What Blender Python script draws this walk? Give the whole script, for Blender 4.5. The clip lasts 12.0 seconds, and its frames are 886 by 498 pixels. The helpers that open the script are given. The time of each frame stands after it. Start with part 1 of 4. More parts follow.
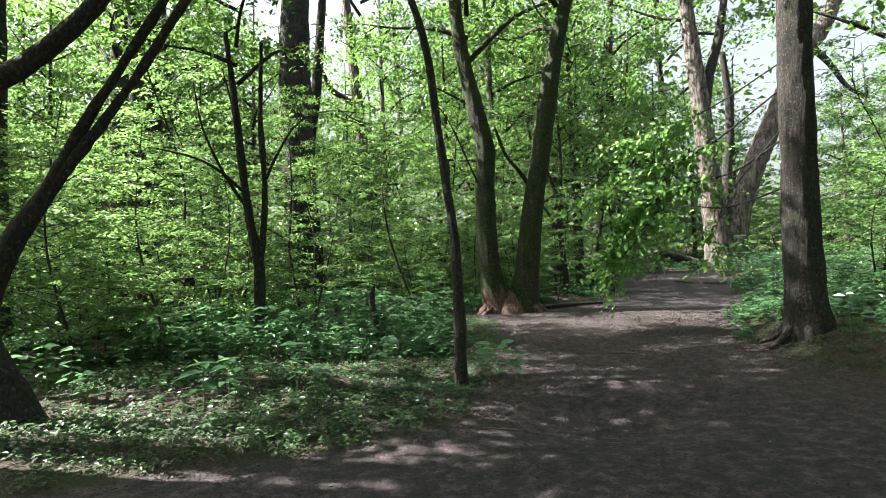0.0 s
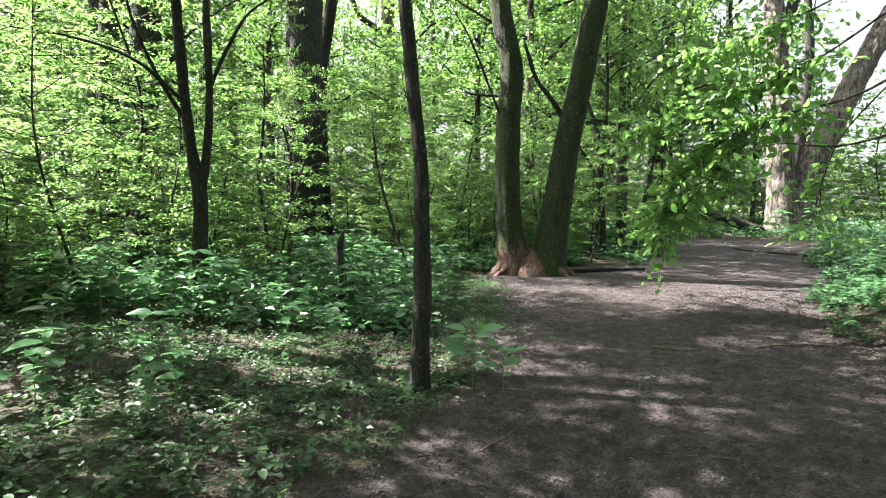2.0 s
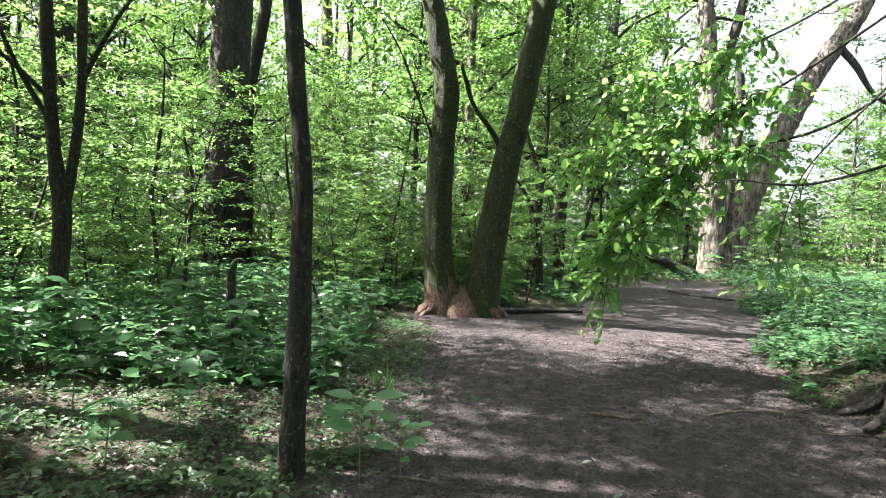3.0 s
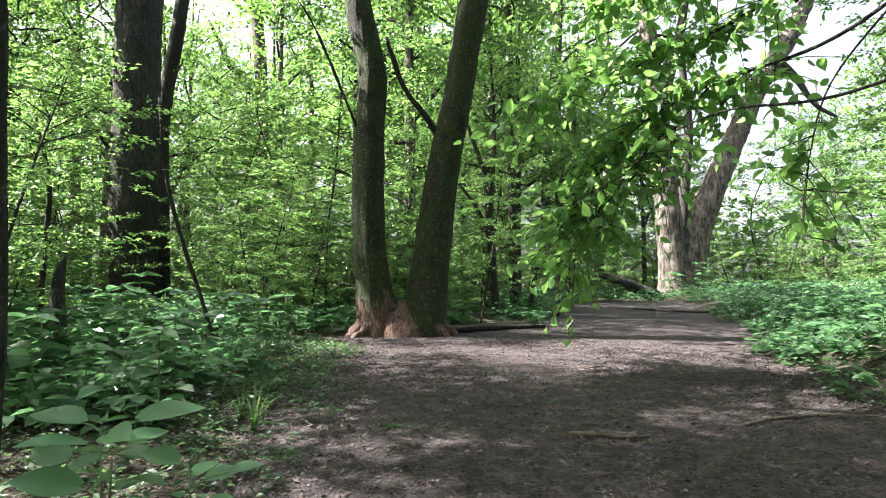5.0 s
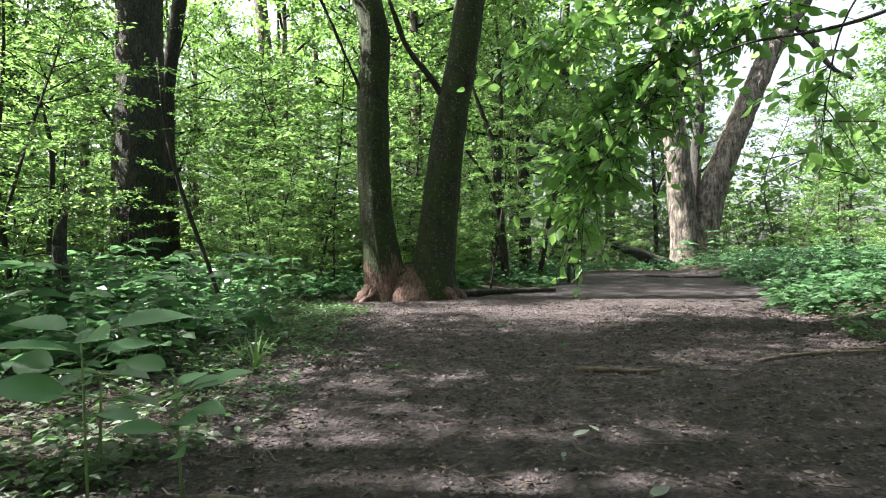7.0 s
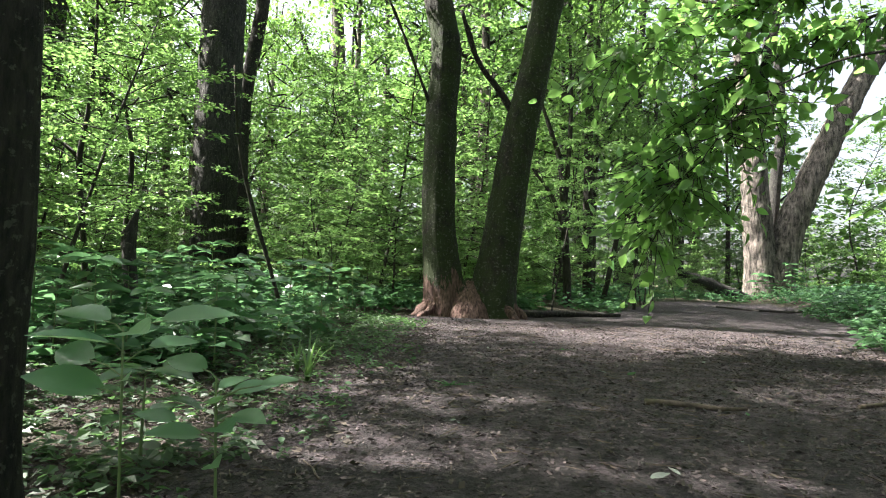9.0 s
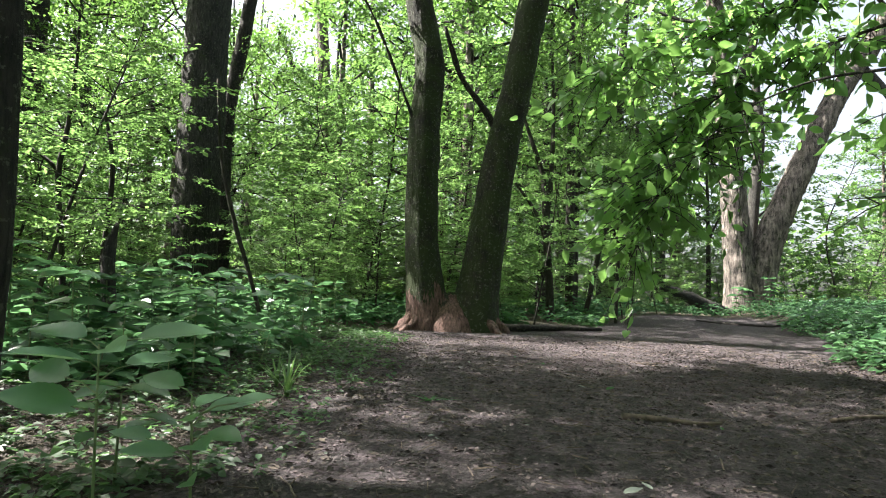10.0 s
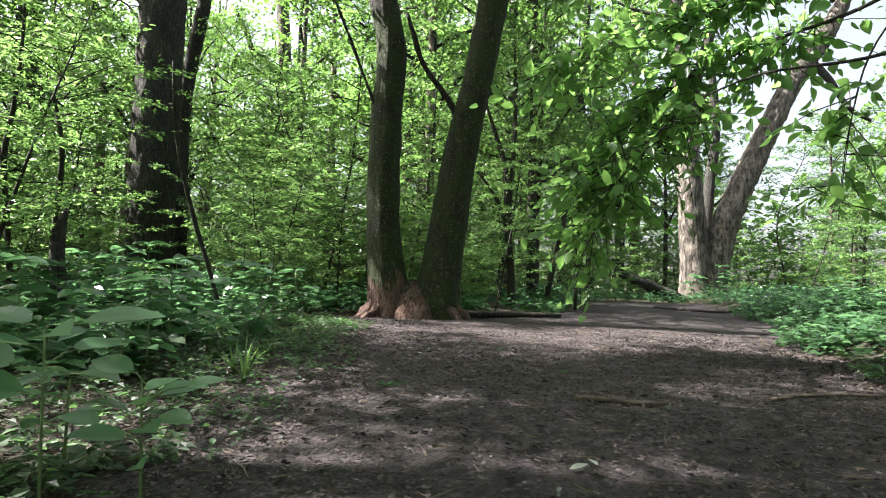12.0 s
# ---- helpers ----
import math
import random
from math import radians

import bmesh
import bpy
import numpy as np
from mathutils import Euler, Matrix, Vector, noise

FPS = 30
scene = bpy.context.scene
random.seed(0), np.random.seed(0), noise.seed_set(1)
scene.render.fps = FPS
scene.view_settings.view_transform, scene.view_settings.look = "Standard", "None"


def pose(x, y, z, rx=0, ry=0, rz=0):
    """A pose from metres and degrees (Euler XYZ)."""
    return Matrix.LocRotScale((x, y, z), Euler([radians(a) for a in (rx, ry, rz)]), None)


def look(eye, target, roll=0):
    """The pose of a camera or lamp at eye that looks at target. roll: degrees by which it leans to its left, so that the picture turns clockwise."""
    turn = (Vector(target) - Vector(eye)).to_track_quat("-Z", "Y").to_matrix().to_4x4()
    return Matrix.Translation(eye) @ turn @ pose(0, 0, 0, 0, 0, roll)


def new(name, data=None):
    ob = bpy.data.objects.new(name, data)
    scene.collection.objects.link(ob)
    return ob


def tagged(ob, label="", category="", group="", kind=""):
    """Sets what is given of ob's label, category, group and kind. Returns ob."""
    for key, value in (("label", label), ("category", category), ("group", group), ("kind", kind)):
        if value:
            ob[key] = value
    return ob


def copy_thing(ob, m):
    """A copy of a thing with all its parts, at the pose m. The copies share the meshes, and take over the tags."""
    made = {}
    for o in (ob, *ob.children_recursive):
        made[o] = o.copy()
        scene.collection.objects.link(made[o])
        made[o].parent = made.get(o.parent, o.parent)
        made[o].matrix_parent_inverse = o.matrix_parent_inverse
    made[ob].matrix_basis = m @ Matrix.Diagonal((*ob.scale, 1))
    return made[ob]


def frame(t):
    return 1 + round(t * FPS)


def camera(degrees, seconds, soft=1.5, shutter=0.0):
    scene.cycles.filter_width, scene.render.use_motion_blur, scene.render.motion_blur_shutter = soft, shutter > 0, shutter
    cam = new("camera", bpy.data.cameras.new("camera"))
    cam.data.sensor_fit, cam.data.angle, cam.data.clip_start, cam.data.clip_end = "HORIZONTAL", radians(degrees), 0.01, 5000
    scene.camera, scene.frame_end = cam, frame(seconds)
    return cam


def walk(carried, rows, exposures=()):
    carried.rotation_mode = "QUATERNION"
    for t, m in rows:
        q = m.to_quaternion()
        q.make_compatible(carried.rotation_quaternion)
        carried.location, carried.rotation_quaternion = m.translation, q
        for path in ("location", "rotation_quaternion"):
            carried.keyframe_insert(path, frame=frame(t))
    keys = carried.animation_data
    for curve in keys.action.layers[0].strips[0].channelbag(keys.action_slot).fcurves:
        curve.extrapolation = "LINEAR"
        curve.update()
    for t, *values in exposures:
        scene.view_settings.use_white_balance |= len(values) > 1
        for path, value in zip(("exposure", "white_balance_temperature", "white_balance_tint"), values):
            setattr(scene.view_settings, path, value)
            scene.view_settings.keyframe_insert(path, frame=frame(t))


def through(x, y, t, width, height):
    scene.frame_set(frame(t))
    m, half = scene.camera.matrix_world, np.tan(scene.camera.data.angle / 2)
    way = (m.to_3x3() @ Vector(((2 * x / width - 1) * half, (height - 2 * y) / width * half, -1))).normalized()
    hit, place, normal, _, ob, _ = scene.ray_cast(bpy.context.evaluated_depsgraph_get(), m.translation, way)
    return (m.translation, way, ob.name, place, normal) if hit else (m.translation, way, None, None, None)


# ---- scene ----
cam = camera(71.9, 12.0, soft=1.0)
STOPS = 3.14
PATH = [
    (0, (-0.232, -2.209, 1.715), (-0.219, -0.21, 1.722), -2.1),
    (0.5, (0.075, -1.408, 1.64), (0.1, 0.587, 1.512), -0.4),
    (1, (0.23, -0.749, 1.588), (0.298, 1.245, 1.447), 4.8),
    (1.5, (0.395, -0.027, 1.54), (0.452, 1.965, 1.364), 0.5),
    (2, (0.509, 0.716, 1.542), (0.389, 2.707, 1.392), 1.0),
    (2.5, (0.644, 1.365, 1.539), (0.68, 3.364, 1.493), 3.3),
    (2.7, (0.704, 1.602, 1.553), (0.776, 3.6, 1.514), 3.4),
    (4.3, (1.182, 3.425, 1.173), (1.175, 5.425, 1.157), 1.4),
    (4.5, (1.245, 3.61, 1.137), (1.241, 5.61, 1.114), 0.5),
    (5, (1.305, 3.904, 0.89), (1.506, 5.891, 1.0), 0.3),
    (5.5, (1.361, 4.031, 0.642), (1.722, 5.996, 0.736), -1.8),
    (6, (1.398, 4.047, 0.608), (1.618, 6.035, 0.585), -0.5),
    (6.5, (1.374, 4.06, 0.629), (1.562, 6.051, 0.626), -1.1),
    (6.7, (1.369, 4.016, 0.642), (1.548, 6.008, 0.661), -1.2),
    (8.3, (1.361, 4.175, 0.616), (1.438, 6.172, 0.683), 2.2),
    (8.5, (1.367, 4.192, 0.618), (1.399, 6.191, 0.691), 1.5),
    (9, (1.355, 4.218, 0.609), (1.323, 6.216, 0.705), 2.3),
    (9.5, (1.366, 4.201, 0.638), (1.343, 6.197, 0.757), 2.6),
    (10, (1.377, 4.188, 0.623), (1.395, 6.183, 0.764), 2.4),
    (10.5, (1.39, 4.182, 0.624), (1.455, 6.177, 0.76), 2.8),
    (11, (1.402, 4.166, 0.626), (1.503, 6.159, 0.761), 2.4),
    (11.5, (1.41, 4.162, 0.621), (1.535, 6.155, 0.744), 2.2),
    (12, (1.411, 4.155, 0.611), (1.549, 6.147, 0.718), 2.3),
]
walk(cam, [(t, look(eye, target, roll)) for t, eye, target, roll in PATH], exposures=[(0, STOPS - 0.55), (0.5, STOPS - 0.2), (1.0, STOPS - 0.05), (2.5, STOPS + 0.05), (5, STOPS - 0.08), (5.5, STOPS - 0.3), (6.5, STOPS - 0.2), (9.5, STOPS - 0.32), (12, STOPS - 0.38)])

# ---- world and sun ----
SUN = Vector((-0.62, 0.12, 0.775)).normalized()
world = bpy.data.worlds.new("world")
scene.world = world
world.use_nodes = True
wn = world.node_tree.nodes
sky = wn.new("ShaderNodeTexSky")
sky.sky_type = "NISHITA"
sky.sun_disc = False
sky.sun_elevation = math.asin(SUN.z)
sky.sun_rotation = math.atan2(SUN.x, SUN.y)
sky.air_density, sky.dust_density = 1.0, 5.0
wn["Background"].inputs["Strength"].default_value = 0.06
haze = wn.new("ShaderNodeHueSaturation")
haze.inputs["Saturation"].default_value = 0.5
world.node_tree.links.new(sky.outputs[0], haze.inputs["Color"])
world.node_tree.links.new(haze.outputs[0], wn["Background"].inputs["Color"])
sun = new("sun", bpy.data.lights.new("sun", "SUN"))
sun.data.energy, sun.data.angle, sun.data.color = 5.0, radians(0.47), (1.0, 0.95, 0.87)
sun.matrix_world = look(SUN * 60, (0, 0, 0))


# ---- materials ----
def shader(name):
    m = bpy.data.materials.new(name)
    m.use_nodes = True
    return m, m.node_tree.nodes, m.node_tree.links, m.node_tree.nodes["Principled BSDF"]


def noise_node(n, l, vec, scale, detail=5, rough=0.6):
    t = n.new("ShaderNodeTexNoise")
    t.inputs["Scale"].default_value, t.inputs["Detail"].default_value, t.inputs["Roughness"].default_value = scale, detail, rough
    if vec:
        l.new(vec, t.inputs["Vector"])
    return t


def ramp(n, l, fac, stops):
    r = n.new("ShaderNodeValToRGB")
    el = r.color_ramp.elements
    el[0].position, el[0].color = stops[0][0], (*stops[0][1], 1)
    el[1].position, el[1].color = stops[-1][0], (*stops[-1][1], 1)
    for p, c in stops[1:-1]:
        el.new(p).color = (*c, 1)
    l.new(fac, r.inputs["Fac"])
    return r


def mix_col(n, l, fac, a, b):
    m = n.new("ShaderNodeMix")
    m.data_type = "RGBA"
    for sock, v in ((m.inputs[0], fac), (m.inputs[6], a), (m.inputs[7], b)):
        if isinstance(v, (int, float)):
            sock.default_value = v
        elif isinstance(v, tuple):
            sock.default_value = (*v, 1)
        else:
            l.new(v, sock)
    return m.outputs[2]


def bump(n, l, bs, height, strength, dist):
    b = n.new("ShaderNodeBump")
    b.inputs["Strength"].default_value, b.inputs["Distance"].default_value = strength, dist
    l.new(height, b.inputs["Height"])
    l.new(b.outputs[0], bs.inputs["Normal"])


def bark_mat(name, dark, light, moss=0.0, torn=False, lichen=0.0, scale=34):
    m, n, l, bs = shader(name)
    tc = n.new("ShaderNodeTexCoord")
    mp = n.new("ShaderNodeMapping")
    mp.inputs["Scale"].default_value = (1, 1, 0.22)
    l.new(tc.outputs["Object"], mp.inputs["Vector"])
    fine = noise_node(n, l, mp.outputs[0], scale, 8, 0.7)
    wide = noise_node(n, l, tc.outputs["Object"], 1.7, 4)
    col = ramp(n, l, fine.outputs["Fac"], ((0.38, dark), (0.62, light))).outputs[0]
    blotch = ramp(n, l, wide.outputs["Fac"], ((0.42, (0, 0, 0)), (0.68, (0.75, 0.75, 0.75))))
    col = mix_col(n, l, blotch.outputs[0], col, dark)
    if moss:
        spot = noise_node(n, l, tc.outputs["Object"], 3.1, 7, 0.7)
        mask = ramp(n, l, spot.outputs["Fac"], ((0.62 - 0.25 * moss, (0, 0, 0)), (0.72 - 0.2 * moss, (1, 1, 1))))
        col = mix_col(n, l, mask.outputs[0], col, (0.018, 0.030, 0.005))
    if lichen:
        spot = noise_node(n, l, tc.outputs["Object"], 24, 7, 0.7)
        mask = ramp(n, l, spot.outputs["Fac"], ((0.57, (0, 0, 0)), (0.62, (lichen, lichen, lichen))))
        col = mix_col(n, l, mask.outputs[0], col, (0.27, 0.27, 0.22))
    if torn:
        sep = n.new("ShaderNodeSeparateXYZ")
        l.new(tc.outputs["Object"], sep.inputs[0])
        jag = noise_node(n, l, mp.outputs[0], 7, 5, 0.7)
        hi = n.new("ShaderNodeMath")
        hi.operation = "MULTIPLY_ADD"
        hi.inputs[1].default_value, hi.inputs[2].default_value = 1.7, -0.30
        l.new(jag.outputs["Fac"], hi.inputs[0])
        lt = n.new("ShaderNodeMath")
        lt.operation = "LESS_THAN"
        l.new(sep.outputs[2], lt.inputs[0])
        l.new(hi.outputs[0], lt.inputs[1])
        bare = ramp(n, l, fine.outputs["Fac"], ((0.36, (0.030, 0.015, 0.012)), (0.66, (0.20, 0.120, 0.100)))).outputs[0]
        col = mix_col(n, l, lt.outputs[0], col, bare)
    l.new(col, bs.inputs["Base Color"])
    bs.inputs["Roughness"].default_value = 0.92
    bump(n, l, bs, fine.outputs["Fac"], 1.0, 1.6 / scale)
    return m


def leaf_mat(name, dark, light, through, amount=0.45, gloss=0.45):
    """Leaves that let light through; each leaf takes its own shade of green."""
    m, n, l, bs = shader(name)
    geo = n.new("ShaderNodeNewGeometry")
    info = n.new("ShaderNodeObjectInfo")
    shade = ramp(n, l, geo.outputs["Random Per Island"], ((0.0, dark), (0.75, light), (1.0, tuple(min(1, c * 1.25) for c in light)))).outputs[0]
    hue = n.new("ShaderNodeHueSaturation")
    var = n.new("ShaderNodeMapRange")
    var.inputs["To Min"].default_value, var.inputs["To Max"].default_value = 0.46, 0.525
    l.new(info.outputs["Random"], var.inputs["Value"])
    l.new(var.outputs[0], hue.inputs["Hue"])
    l.new(shade, hue.inputs["Color"])
    vein = noise_node(n, l, n.new("ShaderNodeTexCoord").outputs["Object"], 40, 3)
    col = mix_col(n, l, vein.outputs["Fac"], hue.outputs[0], dark)
    l.new(col, bs.inputs["Base Color"])
    bs.inputs["Roughness"].default_value = gloss
    tr = n.new("ShaderNodeBsdfTranslucent")
    tcol = mix_col(n, l, geo.outputs["Random Per Island"], tuple(c * 0.7 for c in through), through)
    l.new(tcol, tr.inputs["Color"])
    mx = n.new("ShaderNodeMixShader")
    mx.inputs[0].default_value = amount
    l.new(bs.outputs[0], mx.inputs[1])
    l.new(tr.outputs[0], mx.inputs[2])
    l.new(mx.outputs[0], n["Material Output"].inputs["Surface"])
    return m


def plain_mat(name, dark, light, scale=20, rough=0.9, island=False, relief=0.4):
    m, n, l, bs = shader(name)
    tc = n.new("ShaderNodeTexCoord")
    t = noise_node(n, l, tc.outputs["Object"], scale, 6, 0.65)
    col = ramp(n, l, t.outputs["Fac"], ((0.3, dark), (0.7, light))).outputs[0]
    if island:
        geo = n.new("ShaderNodeNewGeometry")
        col2 = ramp(n, l, geo.outputs["Random Per Island"], ((0.0, dark), (1.0, light))).outputs[0]
        col = mix_col(n, l, 0.7, col, col2)
    l.new(col, bs.inputs["Base Color"])
    bs.inputs["Roughness"].default_value = rough
    bump(n, l, bs, t.outputs["Fac"], relief, 0.01)
    return m


def soil_mat():
    """Trodden earth on the path, leaf mould with moss beside it, blended by the worn attribute."""
    m, n, l, bs = shader("forest_soil")
    tc = n.new("ShaderNodeTexCoord")
    v = tc.outputs["Object"]
    at = n.new("ShaderNodeAttribute")
    at.attribute_name = "worn"
    big, mid, fine = noise_node(n, l, v, 0.8, 6), noise_node(n, l, v, 6, 8, 0.7), noise_node(n, l, v, 48, 8, 0.75)
    earth = ramp(n, l, mid.outputs["Fac"], ((0.28, (0.015, 0.0115, 0.0130)), (0.5, (0.066, 0.051, 0.058)), (0.72, (0.215, 0.162, 0.190)))).outputs[0]
    grit = ramp(n, l, fine.outputs["Fac"], ((0.34, (0.12, 0.10, 0.09)), (0.50, (0.95, 0.95, 0.95)), (0.64, (1.1, 1.1, 1.1)), (0.74, (1.9, 1.85, 1.75)))).outputs[0]
    mul = n.new("ShaderNodeMix")
    mul.data_type, mul.blend_type = "RGBA", "MULTIPLY"
    mul.inputs[0].default_value = 0.95
    l.new(earth, mul.inputs[6])
    l.new(grit, mul.inputs[7])
    mould = ramp(n, l, fine.outputs["Fac"], ((0.28, (0.016, 0.012, 0.008)), (0.5, (0.055, 0.042, 0.028)), (0.72, (0.13, 0.105, 0.075)))).outputs[0]
    moss = ramp(n, l, big.outputs["Fac"], ((0.48, (0, 0, 0)), (0.62, (0.7, 0.7, 0.7)))).outputs[0]
    mould = mix_col(n, l, moss, mould, (0.045, 0.065, 0.016))
    edge = n.new("ShaderNodeMath")
    edge.operation = "MULTIPLY_ADD"
    edge.inputs[1].default_value = 0.9
    l.new(mid.outputs["Fac"], edge.inputs[0])
    l.new(at.outputs["Fac"], edge.inputs[2])
    mask = ramp(n, l, edge.outputs[0], ((0.72, (0, 0, 0)), (1.05, (1, 1, 1)))).outputs[0]
    l.new(mix_col(n, l, mask, mould, mul.outputs[2]), bs.inputs["Base Color"])
    bs.inputs["Roughness"].default_value = 0.95
    add = n.new("ShaderNodeMath")
    add.operation = "ADD"
    l.new(mid.outputs["Fac"], add.inputs[0])
    l.new(fine.outputs["Fac"], add.inputs[1])
    bump(n, l, bs, add.outputs[0], 1.0, 0.07)
    return m


SOIL = soil_mat()
BARK_TWIN = bark_mat("mossy_bark", (0.0035, 0.003, 0.0022), (0.027, 0.023, 0.014), moss=0.95, torn=True, lichen=0.3)
BARK_MOSS = bark_mat("green_mossy_bark", (0.0035, 0.003, 0.0022), (0.029, 0.024, 0.015), moss=0.95, lichen=0.3)
BARK_DARK = bark_mat("dark_bark", (0.004, 0.0034, 0.003), (0.042, 0.035, 0.030), moss=0.12, lichen=0.25)
BARK_GREY = bark_mat("grey_bark", (0.005, 0.0045, 0.004), (0.055, 0.050, 0.046), moss=0.15, lichen=0.3, scale=24)
# furrow contrast widened, partly to imitate sunlit and shaded patches of bark
BARK_PALE = bark_mat("pale_furrowed_bark", (0.008, 0.006, 0.005), (0.31, 0.26, 0.23), moss=0.25, lichen=0.3, scale=7)
BARK_THIN = bark_mat("young_bark", (0.012, 0.010, 0.008), (0.052, 0.046, 0.036), moss=0.15)
LEAF_TREE = leaf_mat("canopy_leaf", (0.014, 0.042, 0.014), (0.058, 0.128, 0.040), (0.21, 0.40, 0.085), 0.42, 0.32)
LEAF_SAP = leaf_mat("sapling_leaf", (0.010, 0.036, 0.014), (0.072, 0.156, 0.058), (0.29, 0.51, 0.145), 0.45, 0.28)
LEAF_HERB = leaf_mat("herb_leaf", (0.022, 0.064, 0.028), (0.074, 0.150, 0.076), (0.19, 0.40, 0.17), 0.36, 0.27)
LEAF_BOUGH = leaf_mat("elm_leaf", (0.032, 0.100, 0.034), (0.095, 0.220, 0.075), (0.36, 0.66, 0.17), 0.52, 0.3)
LEAF_COVER = leaf_mat("creeping_leaf", (0.010, 0.034, 0.014), (0.048, 0.100, 0.042), (0.16, 0.32, 0.10), 0.33, 0.5)
LEAF_BROAD = leaf_mat("broad_leaf", (0.080, 0.185, 0.100), (0.125, 0.260, 0.140), (0.32, 0.58, 0.22), 0.38, 0.33)
STEM_GREEN = plain_mat("green_stem", (0.08, 0.13, 0.045), (0.15, 0.21, 0.08), 30, 0.6)
LITTER = plain_mat("dead_leaf", (0.008, 0.006, 0.005), (0.085, 0.064, 0.050), 12, 0.85, island=True)
LITTER_PALE = plain_mat("pale_leaf", (0.09, 0.105, 0.090), (0.20, 0.225, 0.20), 18, 0.7, island=True)
CRUMB = plain_mat("leaf_crumb", (0.005, 0.004, 0.004), (0.125, 0.096, 0.098), 30, 0.9, island=True)
TWIG = plain_mat("dead_wood", (0.025, 0.018, 0.014), (0.15, 0.115, 0.09), 25)


# ---- geometry helpers ----
def mesh_of(name, verts, faces, mat, smooth=False):
    me = bpy.data.meshes.new(name)
    me.from_pydata(verts if isinstance(verts, list) else verts.tolist(), [], faces if isinstance(faces, list) else faces.tolist())
    me.materials.append(mat)
    if smooth:
        me.shade_smooth()
    return me


def part(name, me, parent, label=""):
    ob = new(name, me)
    ob.parent = parent
    return tagged(ob, label)


def thing(name, label, category, group="", kind="", at=(0, 0, 0)):
    ob = new(name)
    ob.empty_display_size = 0.2
    ob.location = at
    return tagged(ob, label, category, group, kind)


def spline(pts, step):
    """Points along a smooth curve through pts (x, y, z, radius)."""
    p = np.array(pts, float)
    p = np.vstack((2 * p[0] - p[1], p, 2 * p[-1] - p[-2]))
    out = []
    for i in range(1, len(p) - 2):
        a, b, c, d = p[i - 1:i + 3]
        k = max(1, int(np.ceil(np.linalg.norm((c - b)[:3]) / step)))
        for u in np.arange(k) / k:
            q = 0.5 * (2 * b + (c - a) * u + (2 * a - 5 * b + 4 * c - d) * u * u + (3 * b - a - 3 * c + d) * u ** 3)
            q[3] = b[3] + (c[3] - b[3]) * u
            out.append(q)
    out.append(p[-2])
    return np.array(out)


def tube(V, Fs, line, sides=6, rough=0.0, flare=0.0, lobes=5, phase=0.0):
    """Adds a tapered, closed tube along line; rough: relief of the bark; flare: buttressed foot over its first metre."""
    start = len(V)
    line = np.asarray(line, float)
    tang = np.gradient(line[:, :3], axis=0)
    tang /= np.linalg.norm(tang, axis=1)[:, None] + 1e-9
    side = np.cross(tang[0], (0.31, 0.95, 0.05))
    ang = np.arange(sides) / sides * 2 * np.pi
    for (x, y, z, r), t in zip(line, tang):
        side = side - t * (side @ t)
        side /= np.linalg.norm(side) + 1e-9
        up = np.cross(t, side)
        h = np.linalg.norm(np.array((x, y, z)) - line[0, :3])
        for a in ang:
            rr = r
            d = side * math.cos(a) + up * math.sin(a)
            if flare:
                rr *= 1 + flare * math.exp(-h / 0.28) * (0.55 + 0.45 * math.sin(lobes * a + phase) + 0.4 * noise.noise((d[0] * 2 + phase, d[1] * 2, 3)))
            if rough:
                q = (x + d[0] * r, y + d[1] * r, z + d[2] * r)
                rr += rough * (noise.noise((q[0] * 11, q[1] * 11, q[2] * 2.2)) + 0.7 * noise.noise((q[0] * 3, q[1] * 3, q[2] * 1.6)) + 0.45 * noise.noise((q[0] * 27, q[1] * 27, q[2] * 5)))
            V.append((x + d[0] * rr, y + d[1] * rr, z + d[2] * rr))
    k = len(line)
    for i in range(k - 1):
        for j in range(sides):
            a, b = start + i * sides + j, start + i * sides + (j + 1) % sides
            Fs.append((a, b, b + sides, a + sides))
    Fs.append(tuple(start + j for j in reversed(range(sides))))
    Fs.append(tuple(start + (k - 1) * sides + j for j in range(sides)))


def unit(a):
    return a / (np.linalg.norm(a, axis=-1, keepdims=True) + 1e-9)


